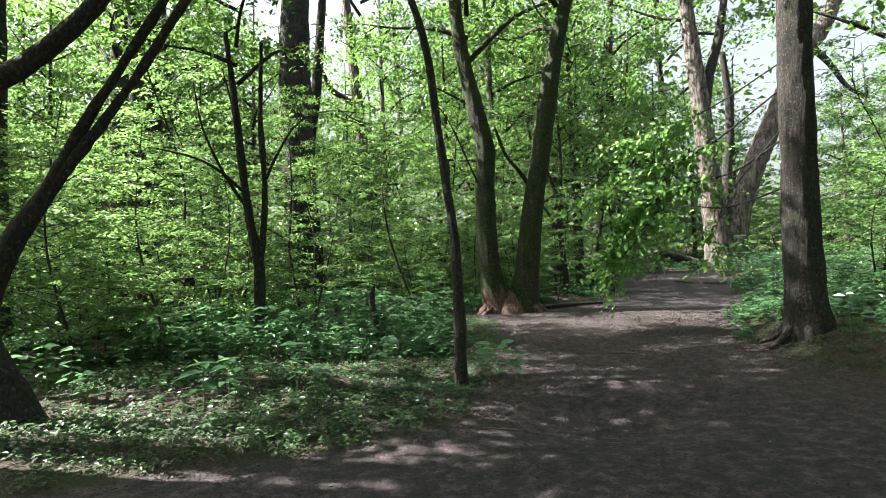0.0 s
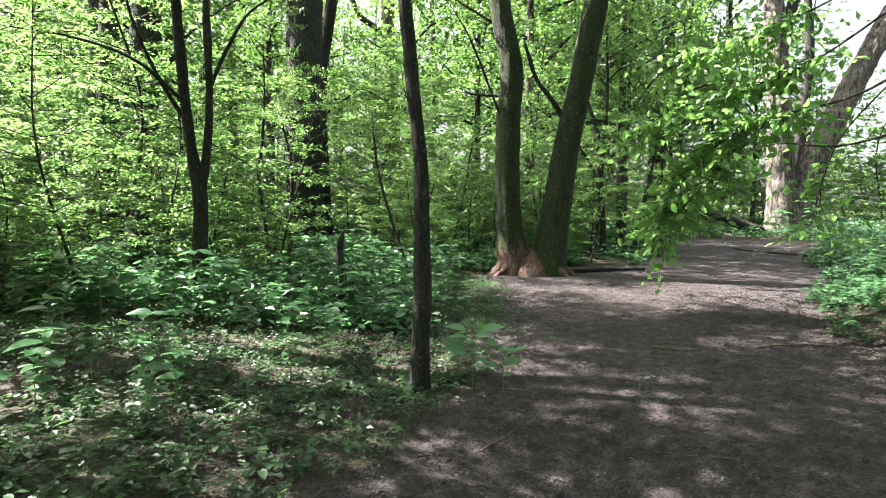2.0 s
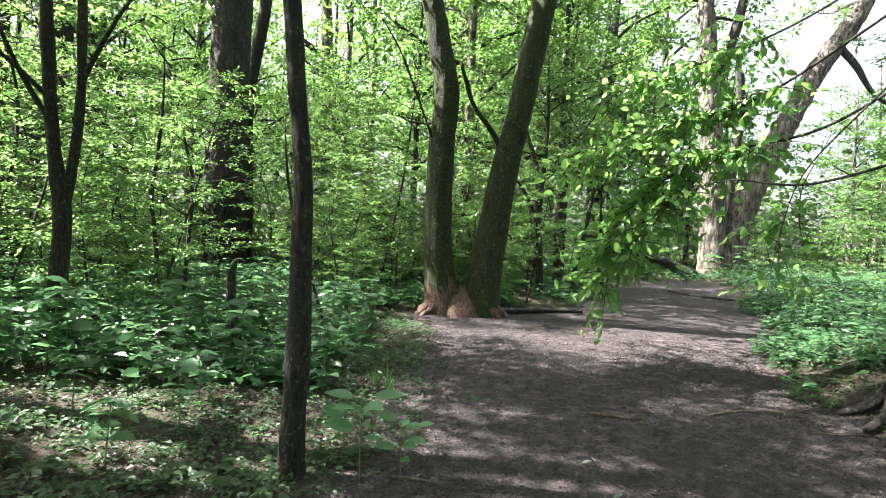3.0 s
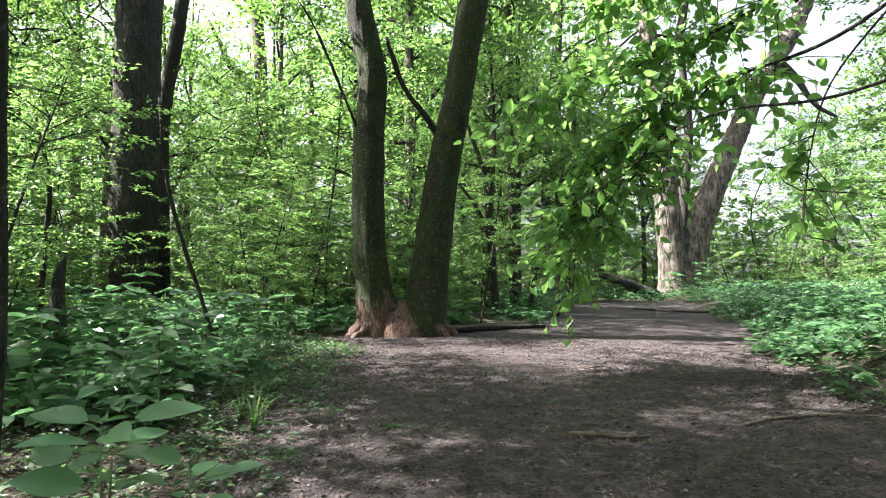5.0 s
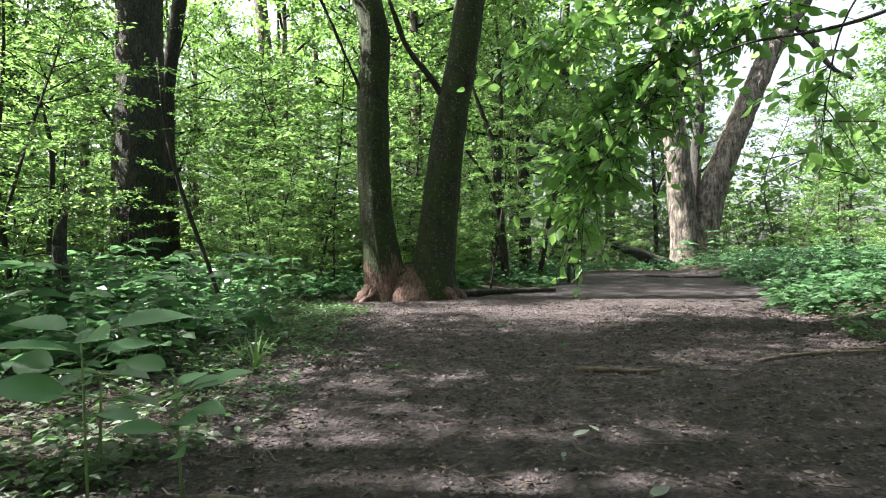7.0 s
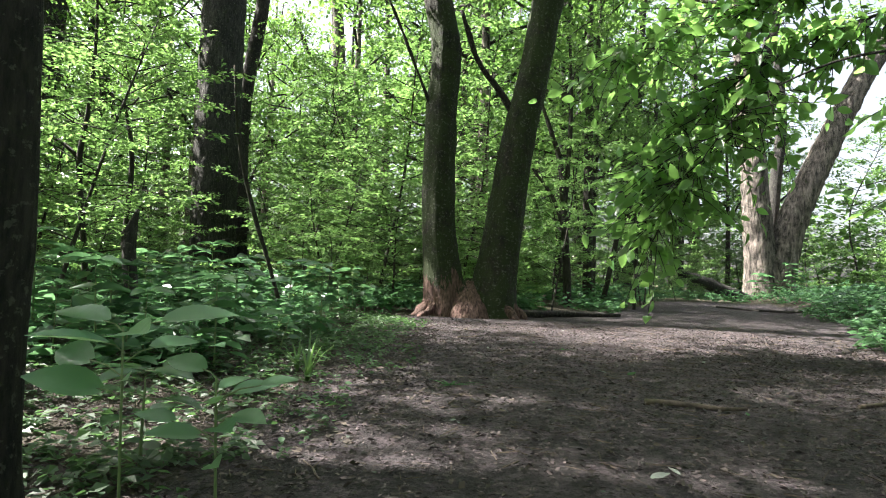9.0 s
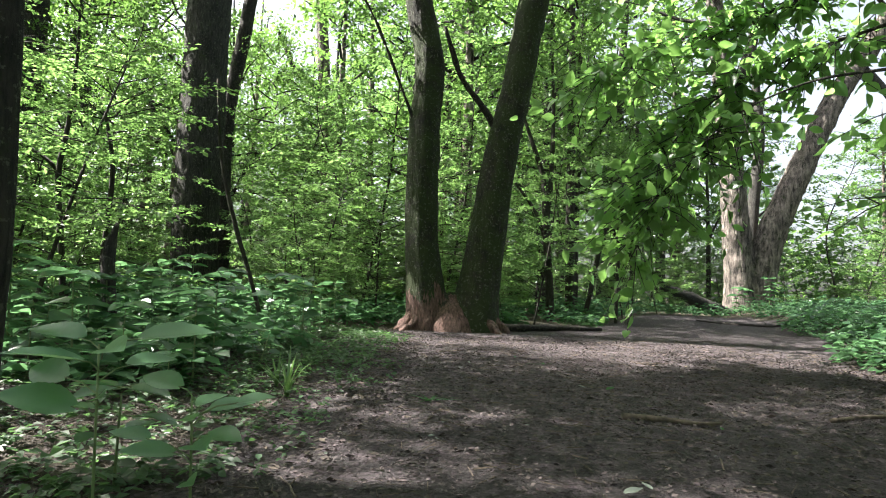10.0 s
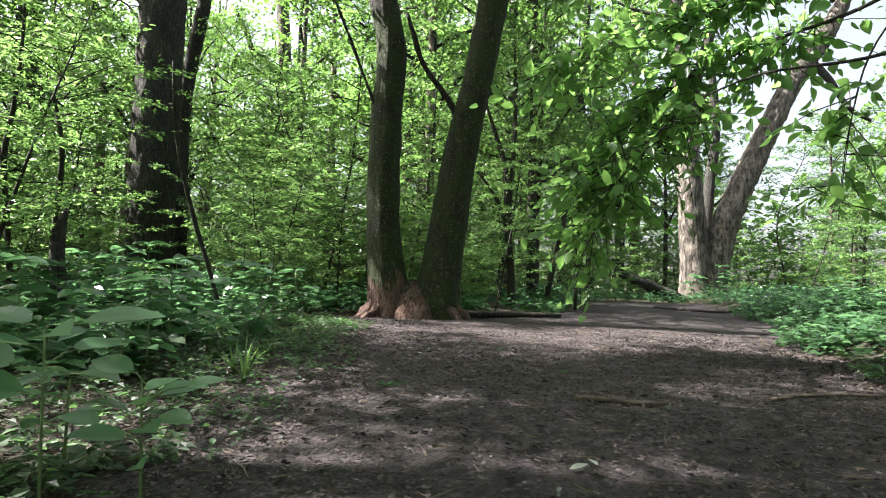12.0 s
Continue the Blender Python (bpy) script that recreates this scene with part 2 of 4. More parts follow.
def leaf_geo(P, D, N, L, W, fine=False, droop=0.12):
    """Leaf blades at P that point along D, faces towards N, lengths L and widths W; folded along the midrib."""
    P, D = np.asarray(P, float), unit(np.asarray(D, float))
    S = unit(np.cross(D, np.asarray(N, float)))
    N = np.cross(S, D)
    L, W = np.asarray(L, float)[:, None], np.asarray(W, float)[:, None]
    n = len(P)
    if fine == 6:
        v = np.stack((P, P + 0.28 * L * D + 0.46 * W * S + 0.1 * W * N, P + 0.62 * L * D + 0.40 * W * S + 0.04 * W * N, P + L * D - droop * L * N,
                      P + 0.62 * L * D - 0.40 * W * S + 0.04 * W * N, P + 0.28 * L * D - 0.46 * W * S + 0.1 * W * N), 1).reshape(-1, 3)
        return v, (np.array(((0, 1, 2, 3), (0, 3, 4, 5)))[None] + 6 * np.arange(n)[:, None, None]).reshape(-1, 4).tolist()
    if not fine:
        v = np.stack((P, P + 0.45 * L * D + 0.5 * W * S + 0.12 * W * N, P + L * D - droop * L * N, P + 0.45 * L * D - 0.5 * W * S + 0.12 * W * N), 1).reshape(-1, 3)
        f = (np.array(((0, 1, 2), (0, 2, 3)))[None] + 4 * np.arange(n)[:, None, None]).reshape(-1, 3)
        return v, f.tolist()
    v = np.stack((P, P + 0.24 * L * D, P + 0.62 * L * D - 0.3 * droop * L * N, P + L * D - droop * L * N,
                  P + 0.14 * L * D + 0.40 * W * S + 0.06 * W * N, P + 0.38 * L * D + 0.52 * W * S + 0.10 * W * N, P + 0.72 * L * D + 0.30 * W * S - 0.4 * droop * L * N,
                  P + 0.14 * L * D - 0.40 * W * S + 0.06 * W * N, P + 0.38 * L * D - 0.52 * W * S + 0.10 * W * N, P + 0.72 * L * D - 0.30 * W * S - 0.4 * droop * L * N), 1).reshape(-1, 3)
    base = [(0, 4, 1), (4, 5, 2, 1), (5, 6, 2), (6, 3, 2), (0, 1, 7), (7, 1, 2, 8), (8, 2, 9), (9, 2, 3)]
    return v, [tuple(10 * i + k for k in f) for i in range(n) for f in base]


def blade_geo(P, D, N, L, W, rows=5, cols=3, droop=0.1, teeth=0.0):
    """Ovate leaf blades with a rounded base and a drawn-out tip, cupped along the midrib, rows x cols points each."""
    P, D = np.asarray(P, float), unit(np.asarray(D, float))
    S = unit(np.cross(D, np.asarray(N, float)))
    N = np.cross(S, D)
    u = np.linspace(0, 1, rows + 1)
    half = 0.5 * np.sin(np.pi * np.clip(u, 0.015, 0.985) ** 0.72) ** 0.85
    half[1:-1:2] *= 1 - teeth
    c = np.linspace(-1, 1, cols)
    n = len(P)
    wave = np.random.default_rng(n + rows).normal(size=(n, rows + 1, cols, 1)) * 0.06 / rows
    L4, W4 = np.asarray(L, float)[:, None, None, None], np.asarray(W, float)[:, None, None, None]
    uu, cc, hh = u[None, :, None, None], c[None, None, :, None], half[None, :, None, None]
    along = uu - 0.10 * np.abs(cc) * (1 - uu) ** 4
    lift = 0.16 * W4 * np.abs(cc) * hh * 2 - droop * L4 * uu ** 2 + wave * L4
    v = P[:, None, None] + L4 * along * D[:, None, None] + W4 * hh * cc * S[:, None, None] + lift * N[:, None, None]
    k = (rows + 1) * cols
    i, j = np.meshgrid(np.arange(rows), np.arange(cols - 1), indexing="ij")
    a = (i * cols + j).ravel()
    f = np.stack((a, a + 1, a + cols + 1, a + cols), 1)
    return v.reshape(-1, 3), (f[None] + k * np.arange(n)[:, None, None]).reshape(-1, 4).tolist()


def rand_unit(rng, n, flat=1.0):
    d = rng.normal(size=(n, 3))
    d[:, 2] *= flat
    return unit(d)


# ---- the lie of the land ----
EDGE_Y = (-40, -6, 2.3, 3.0, 3.7, 5.0, 6.3, 7.6, 11, 13, 14.1, 14.8, 16, 21.5, 30, 36, 44, 70)
EDGE_L = (-7, -6, -3.6, -1.5, -0.25, 0.2, 0.5, 0.62, 0.72, 0.55, 0.7, 2.8, 4.2, 6.6, 10.4, 13.0, 15.0, 18.0)
EDGE_Y2 = (-40, -6, 4, 6, 8, 11.5, 16, 19, 22, 27, 36, 44, 70)
EDGE_R = (7, 6.5, 5.1, 4.75, 5.0, 6.3, 9.2, 10.0, 11.6, 13.6, 16.2, 18.0, 20.0)


def smooth(a, b, x):
    u = np.clip((np.asarray(x, float) - a) / (b - a), 0, 1)
    return u * u * (3 - 2 * u)


def edges(y):
    return np.interp(y, EDGE_Y, EDGE_L), np.interp(y, EDGE_Y2, EDGE_R)


def land(x, y):
    """Height of the ground."""
    lo, hi = edges(y)
    z = 0.26 * float(smooth(-0.1, 0.9, x - hi)) + 0.035 * min(max(x - hi, 0), 22)
    z += 0.05 * float(smooth(0.3, 3, lo - x)) - 0.15 * math.exp(-((x + 0.5) ** 2 / 1.6 + (y - 6.1) ** 2 / 0.9))
    # hollow added under the camera's end position so it stands higher above ground
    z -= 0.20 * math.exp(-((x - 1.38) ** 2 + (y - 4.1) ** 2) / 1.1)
    z += 0.13 * math.exp(-((x + 1.9) ** 2 / 0.9 + (y - 6.0) ** 2 / 0.25))
    off = float(smooth(0, 1.5, lo - x)) + float(smooth(0, 1.5, x - hi))
    z += (0.02 + 0.07 * off) * noise.noise((x * 0.7, y * 0.7, 1.3)) + (0.010 + 0.012 * off) * noise.noise((x * 3.1, y * 3.1, 4.1))
    return z + 0.006 * noise.noise((x * 11, y * 11, 8))


def graded(lo, hi, step, far, grow=1.16):
    core = list(np.arange(lo, hi + 1e-6, step))
    s, v = step, hi
    while v < far:
        s *= grow
        v += s
        core.append(v)
    s, v = step, lo
    while v > -far:
        s *= grow
        v -= s
        core.insert(0, v)
    return np.array(core)


def build_ground():
    xs, ys = graded(-3.5, 7.5, 0.09, 600), graded(-3.5, 15.5, 0.09, 600)
    V, worn = [], []
    for y in ys:
        lo, hi = edges(float(y))
        for x in xs:
            V.append((float(x), float(y), land(float(x), float(y))))
            worn.append(float(smooth(-0.5, 0.45, x - lo) * smooth(-0.45, 0.45, hi - x) * (1 - smooth(30, 34, y))))
    nx = len(xs)
    i, j = np.meshgrid(np.arange(len(ys) - 1), np.arange(nx - 1), indexing="ij")
    a = (i * nx + j).ravel()
    me = mesh_of("ground", V, np.stack((a, a + 1, a + nx + 1, a + nx), 1), SOIL, True)
    at = me.attributes.new("worn", "FLOAT", "POINT")
    at.data.foreach_set("value", worn)
    tagged(new("ground", me), "dark trodden earth path between leaf mould and moss", "ground", kind="structure")


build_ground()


# ---- single trees ----
def trunk_part(root, name, pts, mat, sides=26, step=0.11, rough=0.016, flare=0.0, lobes=5, phase=0.0, label=""):
    V, Fs = [], []
    tube(V, Fs, spline(pts, step), sides, rough, flare, lobes, phase)
    o = Vector(root.location)
    return part(name, mesh_of(name, [(x - o.x, y - o.y, z - o.z) for x, y, z in V], Fs, mat, True), root, label)


def crown_geo(rng, top, spread, height, limbs, clumps, per, leaf, trunk_r):
    """Limbs and leaves of a crown that grows from z=0 up to top along a stem; returns the limbs' mesh and the leaves' arrays."""
    limb_list, P, D = [], [], []
    for i in range(limbs):
        V, Fs = [], []
        limb_list.append((V, Fs))
        z0 = height * (0.05 + 0.85 * i / limbs)
        a = i * 2.4 + rng.uniform(-0.5, 0.5)
        ln = spread * (1.05 - 0.55 * i / limbs) * rng.uniform(0.7, 1.15)
        rise = rng.uniform(0.2, 0.75)
        pts = [(0, 0, z0, trunk_r * 0.24 * (1.1 - 0.7 * i / limbs))]
        for k in (0.35, 0.7, 1.0):
            pts.append((math.cos(a + 0.3 * k) * ln * k, math.sin(a + 0.3 * k) * ln * k, z0 + ln * rise * k ** 0.8 + rng.normal() * 0.1, pts[0][3] * (1.05 - k)+0.008))
        line = spline(pts, 0.5)
        tube(V, Fs, line, 5)
        for c in range(clumps):
            q = line[int(len(line) * rng.uniform(0.35, 0.999)), :3]
            c0 = q + rng.normal(size=3) * (0.45, 0.45, 0.3) * spread * 0.33
            tube(V, Fs, np.array(((*q, 0.014), (*c0, 0.005))), 3)
            n = int(per * rng.uniform(0.5, 1.5))
            off = rng.normal(size=(n, 3)) * (0.30, 0.30, 0.12)
            P.append(c0 + off)
            D.append(off * (1, 1, 0.4) + rng.normal(size=(n, 3)) * 0.3)
    return limb_list, np.vstack(P), np.vstack(D)


def leaf_cloud(name, rng, P, D, size, mat, fine=False, tilt=0.45, droop=0.12, aspect=0.6):
    n = len(P)
    N = np.array((0, 0, 1.0)) + rng.normal(size=(n, 3)) * tilt
    L = size * rng.uniform(0.65, 1.3, n)
    if fine and fine != 6:
        v, f = blade_geo(P, D + 1e-3, N, L, L * aspect * rng.uniform(0.85, 1.15, n), fine, 3, droop)
    else:
        v, f = leaf_geo(P, D + 1e-3, N, L, L * aspect * rng.uniform(0.85, 1.15, n), fine, droop)
    return mesh_of(name, v, f, mat, bool(fine) and fine != 6)


CROWNS = []
for k in range(4):
    rng = np.random.default_rng(40 + k)
    limb_list, P, D = crown_geo(rng, 8, 3.6, 8.5, 12, 7, 36, 0.24, 0.3)
    CROWNS.append([("limb", mesh_of("limb", V, Fs, BARK_DARK, True)) for V, Fs in limb_list] + [("crown", leaf_cloud("crown", rng, P, D, 0.20, LEAF_TREE))])


def add_crown(root, at, k, scale=1.0, turn=0.0):
    for nm, me in CROWNS[k % 4]:
        ob = part(nm, me, root)
        ob.matrix_basis = pose(at[0] - root.location.x, at[1] - root.location.y, at[2] - root.location.z, 0, 0, turn) @ Matrix.Scale(scale, 4)


twin = thing("twin_trunk_tree", "tree with two mossy trunks forking from one scraped foot", "tree", at=(1.6, 14.33, 0))
TWIN_L = [(1.34, 14.33, -0.3, 0.43), (1.26, 14.33, 0.25, 0.36), (1.16, 14.33, 0.96, 0.295), (1.10, 14.33, 1.62, 0.272), (1.07, 14.33, 2.57, 0.268), (1.08, 14.33, 3.53, 0.262),
          (1.11, 14.33, 4.51, 0.248), (0.90, 14.33, 5.49, 0.230), (0.52, 14.4, 7.5, 0.19), (0.35, 14.5, 10.5, 0.10)]
TWIN_R = [(2.06, 14.33, -0.3, 0.43), (2.05, 14.33, 0.35, 0.38), (2.09, 14.33, 0.82, 0.345), (2.18, 14.33, 1.48, 0.315), (2.31, 14.33, 2.53, 0.282), (2.46, 14.33, 3.40, 0.268),
          (2.63, 14.33, 4.28, 0.257), (2.83, 14.33, 5.57, 0.252), (3.3, 14.4, 7.8, 0.2), (4.2, 14.5, 10.8, 0.10)]
trunk_part(twin, "trunk", TWIN_L, BARK_TWIN, 44, 0.08, flare=0.35, lobes=4, phase=1.0, rough=0.02, label="mossy trunk, bark scraped red-brown at its foot")
trunk_part(twin, "trunk", TWIN_R, BARK_MOSS, 44, 0.08, flare=0.35, lobes=5, phase=2.2, rough=0.02, label="leaning trunk with green mossy bark")
trunk_part(twin, "foot", [(1.66, 14.25, -0.3, 0.50), (1.66, 14.28, 0.15, 0.40), (1.66, 14.31, 0.42, 0.26), (1.67, 14.33, 0.62, 0.08)], BARK_TWIN, 26, 0.08, 0.03, 0.3, 5, 0.5)
for a, ln, r in ((-2.85, 0.35, 0.10), (-2.5, 0.6, 0.07), (-0.65, 0.55, 0.08), (-0.2, 0.4, 0.10)):
    c, d = math.cos(a), math.sin(a)
    trunk_part(twin, "root", [(1.66 + 0.5 * c, 14.30 + 0.2 * d, 0.42, r), (1.66 + 0.72 * c, 14.27 + 0.42 * d, 0.16, r * 1.05), (1.66 + (0.78 + 0.2 * ln) * c, 14.25 + (0.45 + 0.25 * ln) * d, 0.03, r * 0.8), (1.66 + (0.8 + 0.45 * ln) * c, 14.2 + (0.5 + 0.6 * ln) * d, -0.08, r * 0.45)], BARK_TWIN, 12, 0.05, 0.04)
trunk_part(twin, "branch", [(2.40, 14.33, 3.2, 0.06), (2.05, 14.3, 3.75, 0.055), (1.65, 14.2, 4.25, 0.045), (1.35, 14.0, 5.0, 0.03)], BARK_DARK, 8)
trunk_part(twin, "branch", [(1.08, 14.33, 3.0, 0.03), (0.7, 14.1, 3.9, 0.025), (0.2, 13.8, 5.0, 0.018), (-0.2, 13.6, 5.6, 0.01)], BARK_DARK, 6)
# crowns out of view, enlarged so that their shade falls on the bank
add_crown(twin, (0.75, 14.4, 6.4), 0, 1.05)
add_crown(twin, (3.2, 14.4, 7.2), 1, 1.05, 70)

oak = thing("thick_trunk_tree", "tall tree with one thick straight dark-grey trunk", "tree", at=(-5.5, 21.7, 0))
trunk_part(oak, "trunk", [(-5.44, 21.7, -0.2, 0.80), (-5.48, 21.7, 0.5, 0.66), (-5.55, 21.7, 1.3, 0.635), (-5.60, 21.7, 2.9, 0.62), (-5.60, 21.7, 5.4, 0.615), (-5.63, 21.7, 7.75, 0.605), (-5.60, 21.7, 9.9, 0.58),
                          (-5.4, 21.7, 14, 0.45), (-5.2, 21.7, 20, 0.2)], BARK_GREY, 52, 0.10, flare=0.25, rough=0.04)
trunk_part(oak, "side_stem", [(-5.05, 22.6, -0.2, 0.23), (-5.26, 23.0, 2.3, 0.215), (-5.50, 23.4, 5.1, 0.215), (-5.45, 23.5, 6.7, 0.22), (-5.15, 23.5, 8.7, 0.22), (-4.85, 23.5, 11.6, 0.18), (-4.4, 23.6, 16, 0.09)], BARK_DARK, 12)
add_crown(oak, (-5.4, 21.7, 12.0), 2, 1.3)
add_crown(oak, (-5.2, 21.3, 15.5), 0, 1.2, 80)

willow = thing("forked_old_tree", "massive old forked tree with pale furrowed bark beside the path", "tree", at=(17.6, 36, 0.1))
trunk_part(willow, "trunk", [(17.35, 36, -0.3, 0.94), (17.28, 36, 1.2, 0.80), (17.22, 36, 2.2, 0.74), (17.04, 36, 4.46, 0.69), (16.80, 36, 7.4, 0.60), (16.52, 36, 10.2, 0.54), (16.18, 36, 13.3, 0.48), (15.8, 36, 16.5, 0.41), (15.2, 36, 21, 0.20)],
           BARK_PALE, 34, 0.22, 0.07, 0.25, 6)
trunk_part(willow, "trunk", [(18.1, 36, -0.3, 0.90), (18.2, 36, 1.4, 0.82), (18.75, 36, 3.95, 0.73), (19.7, 36, 6.3, 0.66), (20.85, 36, 8.8, 0.61), (21.9, 36, 11.0, 0.57), (22.95, 36, 12.9, 0.53), (24.5, 36, 15.2, 0.48), (26.5, 36, 19, 0.29)],
           BARK_PALE, 34, 0.22, 0.07, 0.25, 5)
trunk_part(willow, "branch", [(16.73, 36, 9.6, 0.32), (17.2, 36.2, 12.2, 0.31), (17.95, 36.4, 14.5, 0.29), (18.6, 36.6, 17.5, 0.2)], BARK_DARK, 12, 0.3)
trunk_part(willow, "branch", [(18.2, 36.9, 3.0, 0.32), (18.6, 37.2, 6.5, 0.30), (19.0, 37.4, 10, 0.26), (18.7, 37.5, 14, 0.2)], BARK_GREY, 12, 0.3)
trunk_part(willow, "branch", [(23.5, 36, 13.8, 0.25), (24.4, 35.6, 12.6, 0.2), (25.3, 35.2, 10.9, 0.13), (26.4, 35.0, 10.2, 0.08)], BARK_GREY, 10, 0.3)
add_crown(willow, (15.6, 36, 14), 3, 1.6)
add_crown(willow, (25, 36, 15.5), 1, 1.6, 40)

side = thing("path_side_tree", "rough dark-barked tree with spreading roots on the path's bank", "tree", at=(5.52, 7.4, 0.15))
trunk_part(side, "trunk", [(5.56, 7.4, -0.05, 0.36), (5.55, 7.4, 0.35, 0.335), (5.53, 7.4, 0.75, 0.30), (5.50, 7.4, 1.7, 0.276), (5.50, 7.4, 2.8, 0.262), (5.50, 7.4, 4.0, 0.255), (5.52, 7.4, 5.5, 0.25), (5.7, 7.4, 8, 0.2), (5.9, 7.4, 11, 0.1)], BARK_DARK, 44, 0.08,
           flare=0.5, lobes=5, rough=0.024)
for a, ln in ((3.35, 0.72), (4.2, 0.8), (5.2, 0.75), (2.5, 0.7)):
    trunk_part(side, "root", [(5.55 + 0.3 * math.cos(a), 7.4 + 0.3 * math.sin(a), 0.33, 0.075), (5.55 + 0.65 * ln * math.cos(a), 7.4 + 0.65 * ln * math.sin(a), 0.16, 0.06),
                              (5.55 + 1.0 * ln * math.cos(a), 7.4 + 1.0 * ln * math.sin(a), 0.02, 0.03)], BARK_DARK, 9, 0.08, 0.012)
add_crown(side, (5.6, 7.4, 6.2), 1, 0.95, 200)

# boughs of the side tree that hang over the path
rng = np.random.default_rng(7)
P, D = [], []
BOUGHS = [[(5.50, 7.45, 3.45, 0.0198), (5.05, 8.5, 2.95, 0.0223), (4.35, 9.25, 2.75, 0.0174), (3.75, 9.5, 2.40, 0.0112), (3.3, 9.5, 1.85, 0.0062), (3.1, 9.5, 1.45, 0.0031)],
          [(5.50, 7.45, 4.25, 0.0198), (4.75, 9.0, 3.45, 0.0211), (4.0, 9.5, 3.15, 0.0136), (3.3, 9.6, 2.95, 0.0074), (2.75, 9.6, 2.62, 0.0031)],
          [(4.35, 9.25, 2.75, 0.0136), (3.95, 9.6, 2.15, 0.0099), (3.5, 9.8, 1.6, 0.0062), (3.2, 9.9, 1.05, 0.0031)],
          [(5.50, 7.45, 2.6, 0.0220), (4.64, 8.0, 2.28, 0.0170), (4.18, 8.8, 2.36, 0.0130), (3.67, 9.2, 2.07, 0.0090), (3.3, 9.35, 1.42, 0.0040)],
          [(5.45, 7.6, 4.6, 0.0186), (4.9, 8.8, 4.2, 0.0174), (4.2, 9.4, 3.9, 0.0112), (3.3, 9.7, 3.65, 0.0050)],
          [(5.50, 7.45, 3.7, 0.0180), (5.05, 7.9, 3.0, 0.0140), (4.65, 8.1, 2.4, 0.0100), (4.42, 8.05, 1.8, 0.0060), (4.3, 8.0, 1.25, 0.0030)]]
for bi, b in enumerate(BOUGHS):
    V, Fs = [], []
    line = spline(b, 0.12)
    line[:, 3] *= 0.75
    tube(V, Fs, line, 7, 0.002)
    full = bi != 3
    for i in range(int(len(line) * (0.4, 0.4, 0.2, 0.7, 0.5, 0.7)[bi]), len(line), 1):
        for s in range((5, 6, 6, 4, 5, 2)[bi]):
            q = line[i, :3]
            d = unit(np.array((rng.normal() * 0.8 - 0.3, rng.normal() * 0.6, rng.normal() * 0.35 - 0.35)))
            ln = rng.uniform(0.2, 0.8)
            e = q + d * ln - (0, 0, 0.12 * ln)
            tube(V, Fs, np.array(((*q, 0.005), (*((q + e) / 2 + (0, 0, 0.03)), 0.004), (*e, 0.002))), 4)
            for u in np.linspace(0.2, 1, 6 if full else 4):
                P.append(q + (e - q) * u)
                D.append(d * 0.5 + rng.normal(size=3) * 0.6 - (0, 0, 0.15))
    me = mesh_of("bough", [(x - 5.52, y - 7.4, z - 0.15) for x, y, z in V], Fs, BARK_DARK, True)
    part("bough", me, side, "thin dark drooping bough")
P, D = np.array(P) - (5.52, 7.4, 0.15), np.array(D)
part("foliage", leaf_cloud("foliage", rng, P, D, 0.108, LEAF_BOUGH, 4, 1.2, 0.15, 0.66), side, "broad toothed green leaves hanging over the path")

pole = thing("slim_leaning_tree", "slim dark young tree with a bent trunk at the path edge", "tree", at=(0.05, 5.95, -0.12))
trunk_part(pole, "trunk", [(0.02, 6.02, -0.3, 0.098), (0.005, 6.02, 0.0, 0.085), (0.01, 6.02, 0.5, 0.079), (0.01, 6.02, 0.9, 0.077), (0.0, 6.02, 1.3, 0.072), (-0.02, 6.02, 1.9, 0.064), (-0.10, 6.02, 2.6, 0.060), (-0.18, 6.02, 3.3, 0.056), (-0.29, 6.02, 4.3, 0.054), (-0.45, 6.02, 5.0, 0.049),
                           (-0.95, 6.05, 6.5, 0.037), (-1.3, 6.05, 8.0, 0.016)], BARK_DARK, 20, 0.06, 0.009, 0.25)
add_crown(pole, (-0.9, 6.0, 5.7), 2, 0.7, 120)

vtree = thing("forked_young_tree", "dark young tree forking into a narrow V", "tree", at=(-3.8, 9.9, 0))
trunk_part(vtree, "trunk", [(-3.8, 9.9, -0.1, 0.125), (-3.81, 9.9, 0.83, 0.108), (-3.80, 9.9, 1.6, 0.112), (-3.91, 9.9, 2.18, 0.09), (-4.0, 9.9, 2.88, 0.08), (-4.09, 9.9, 3.75, 0.078), (-4.15, 9.9, 4.6, 0.07), (-4.3, 9.9, 6.2, 0.045)], BARK_DARK, 14)
trunk_part(vtree, "trunk", [(-3.80, 9.9, 1.5, 0.085), (-3.70, 9.9, 2.18, 0.064), (-3.64, 9.9, 2.97, 0.062), (-3.65, 9.9, 3.84, 0.058), (-3.67, 9.9, 4.6, 0.052), (-3.6, 9.9, 6.0, 0.03)], BARK_DARK, 12)
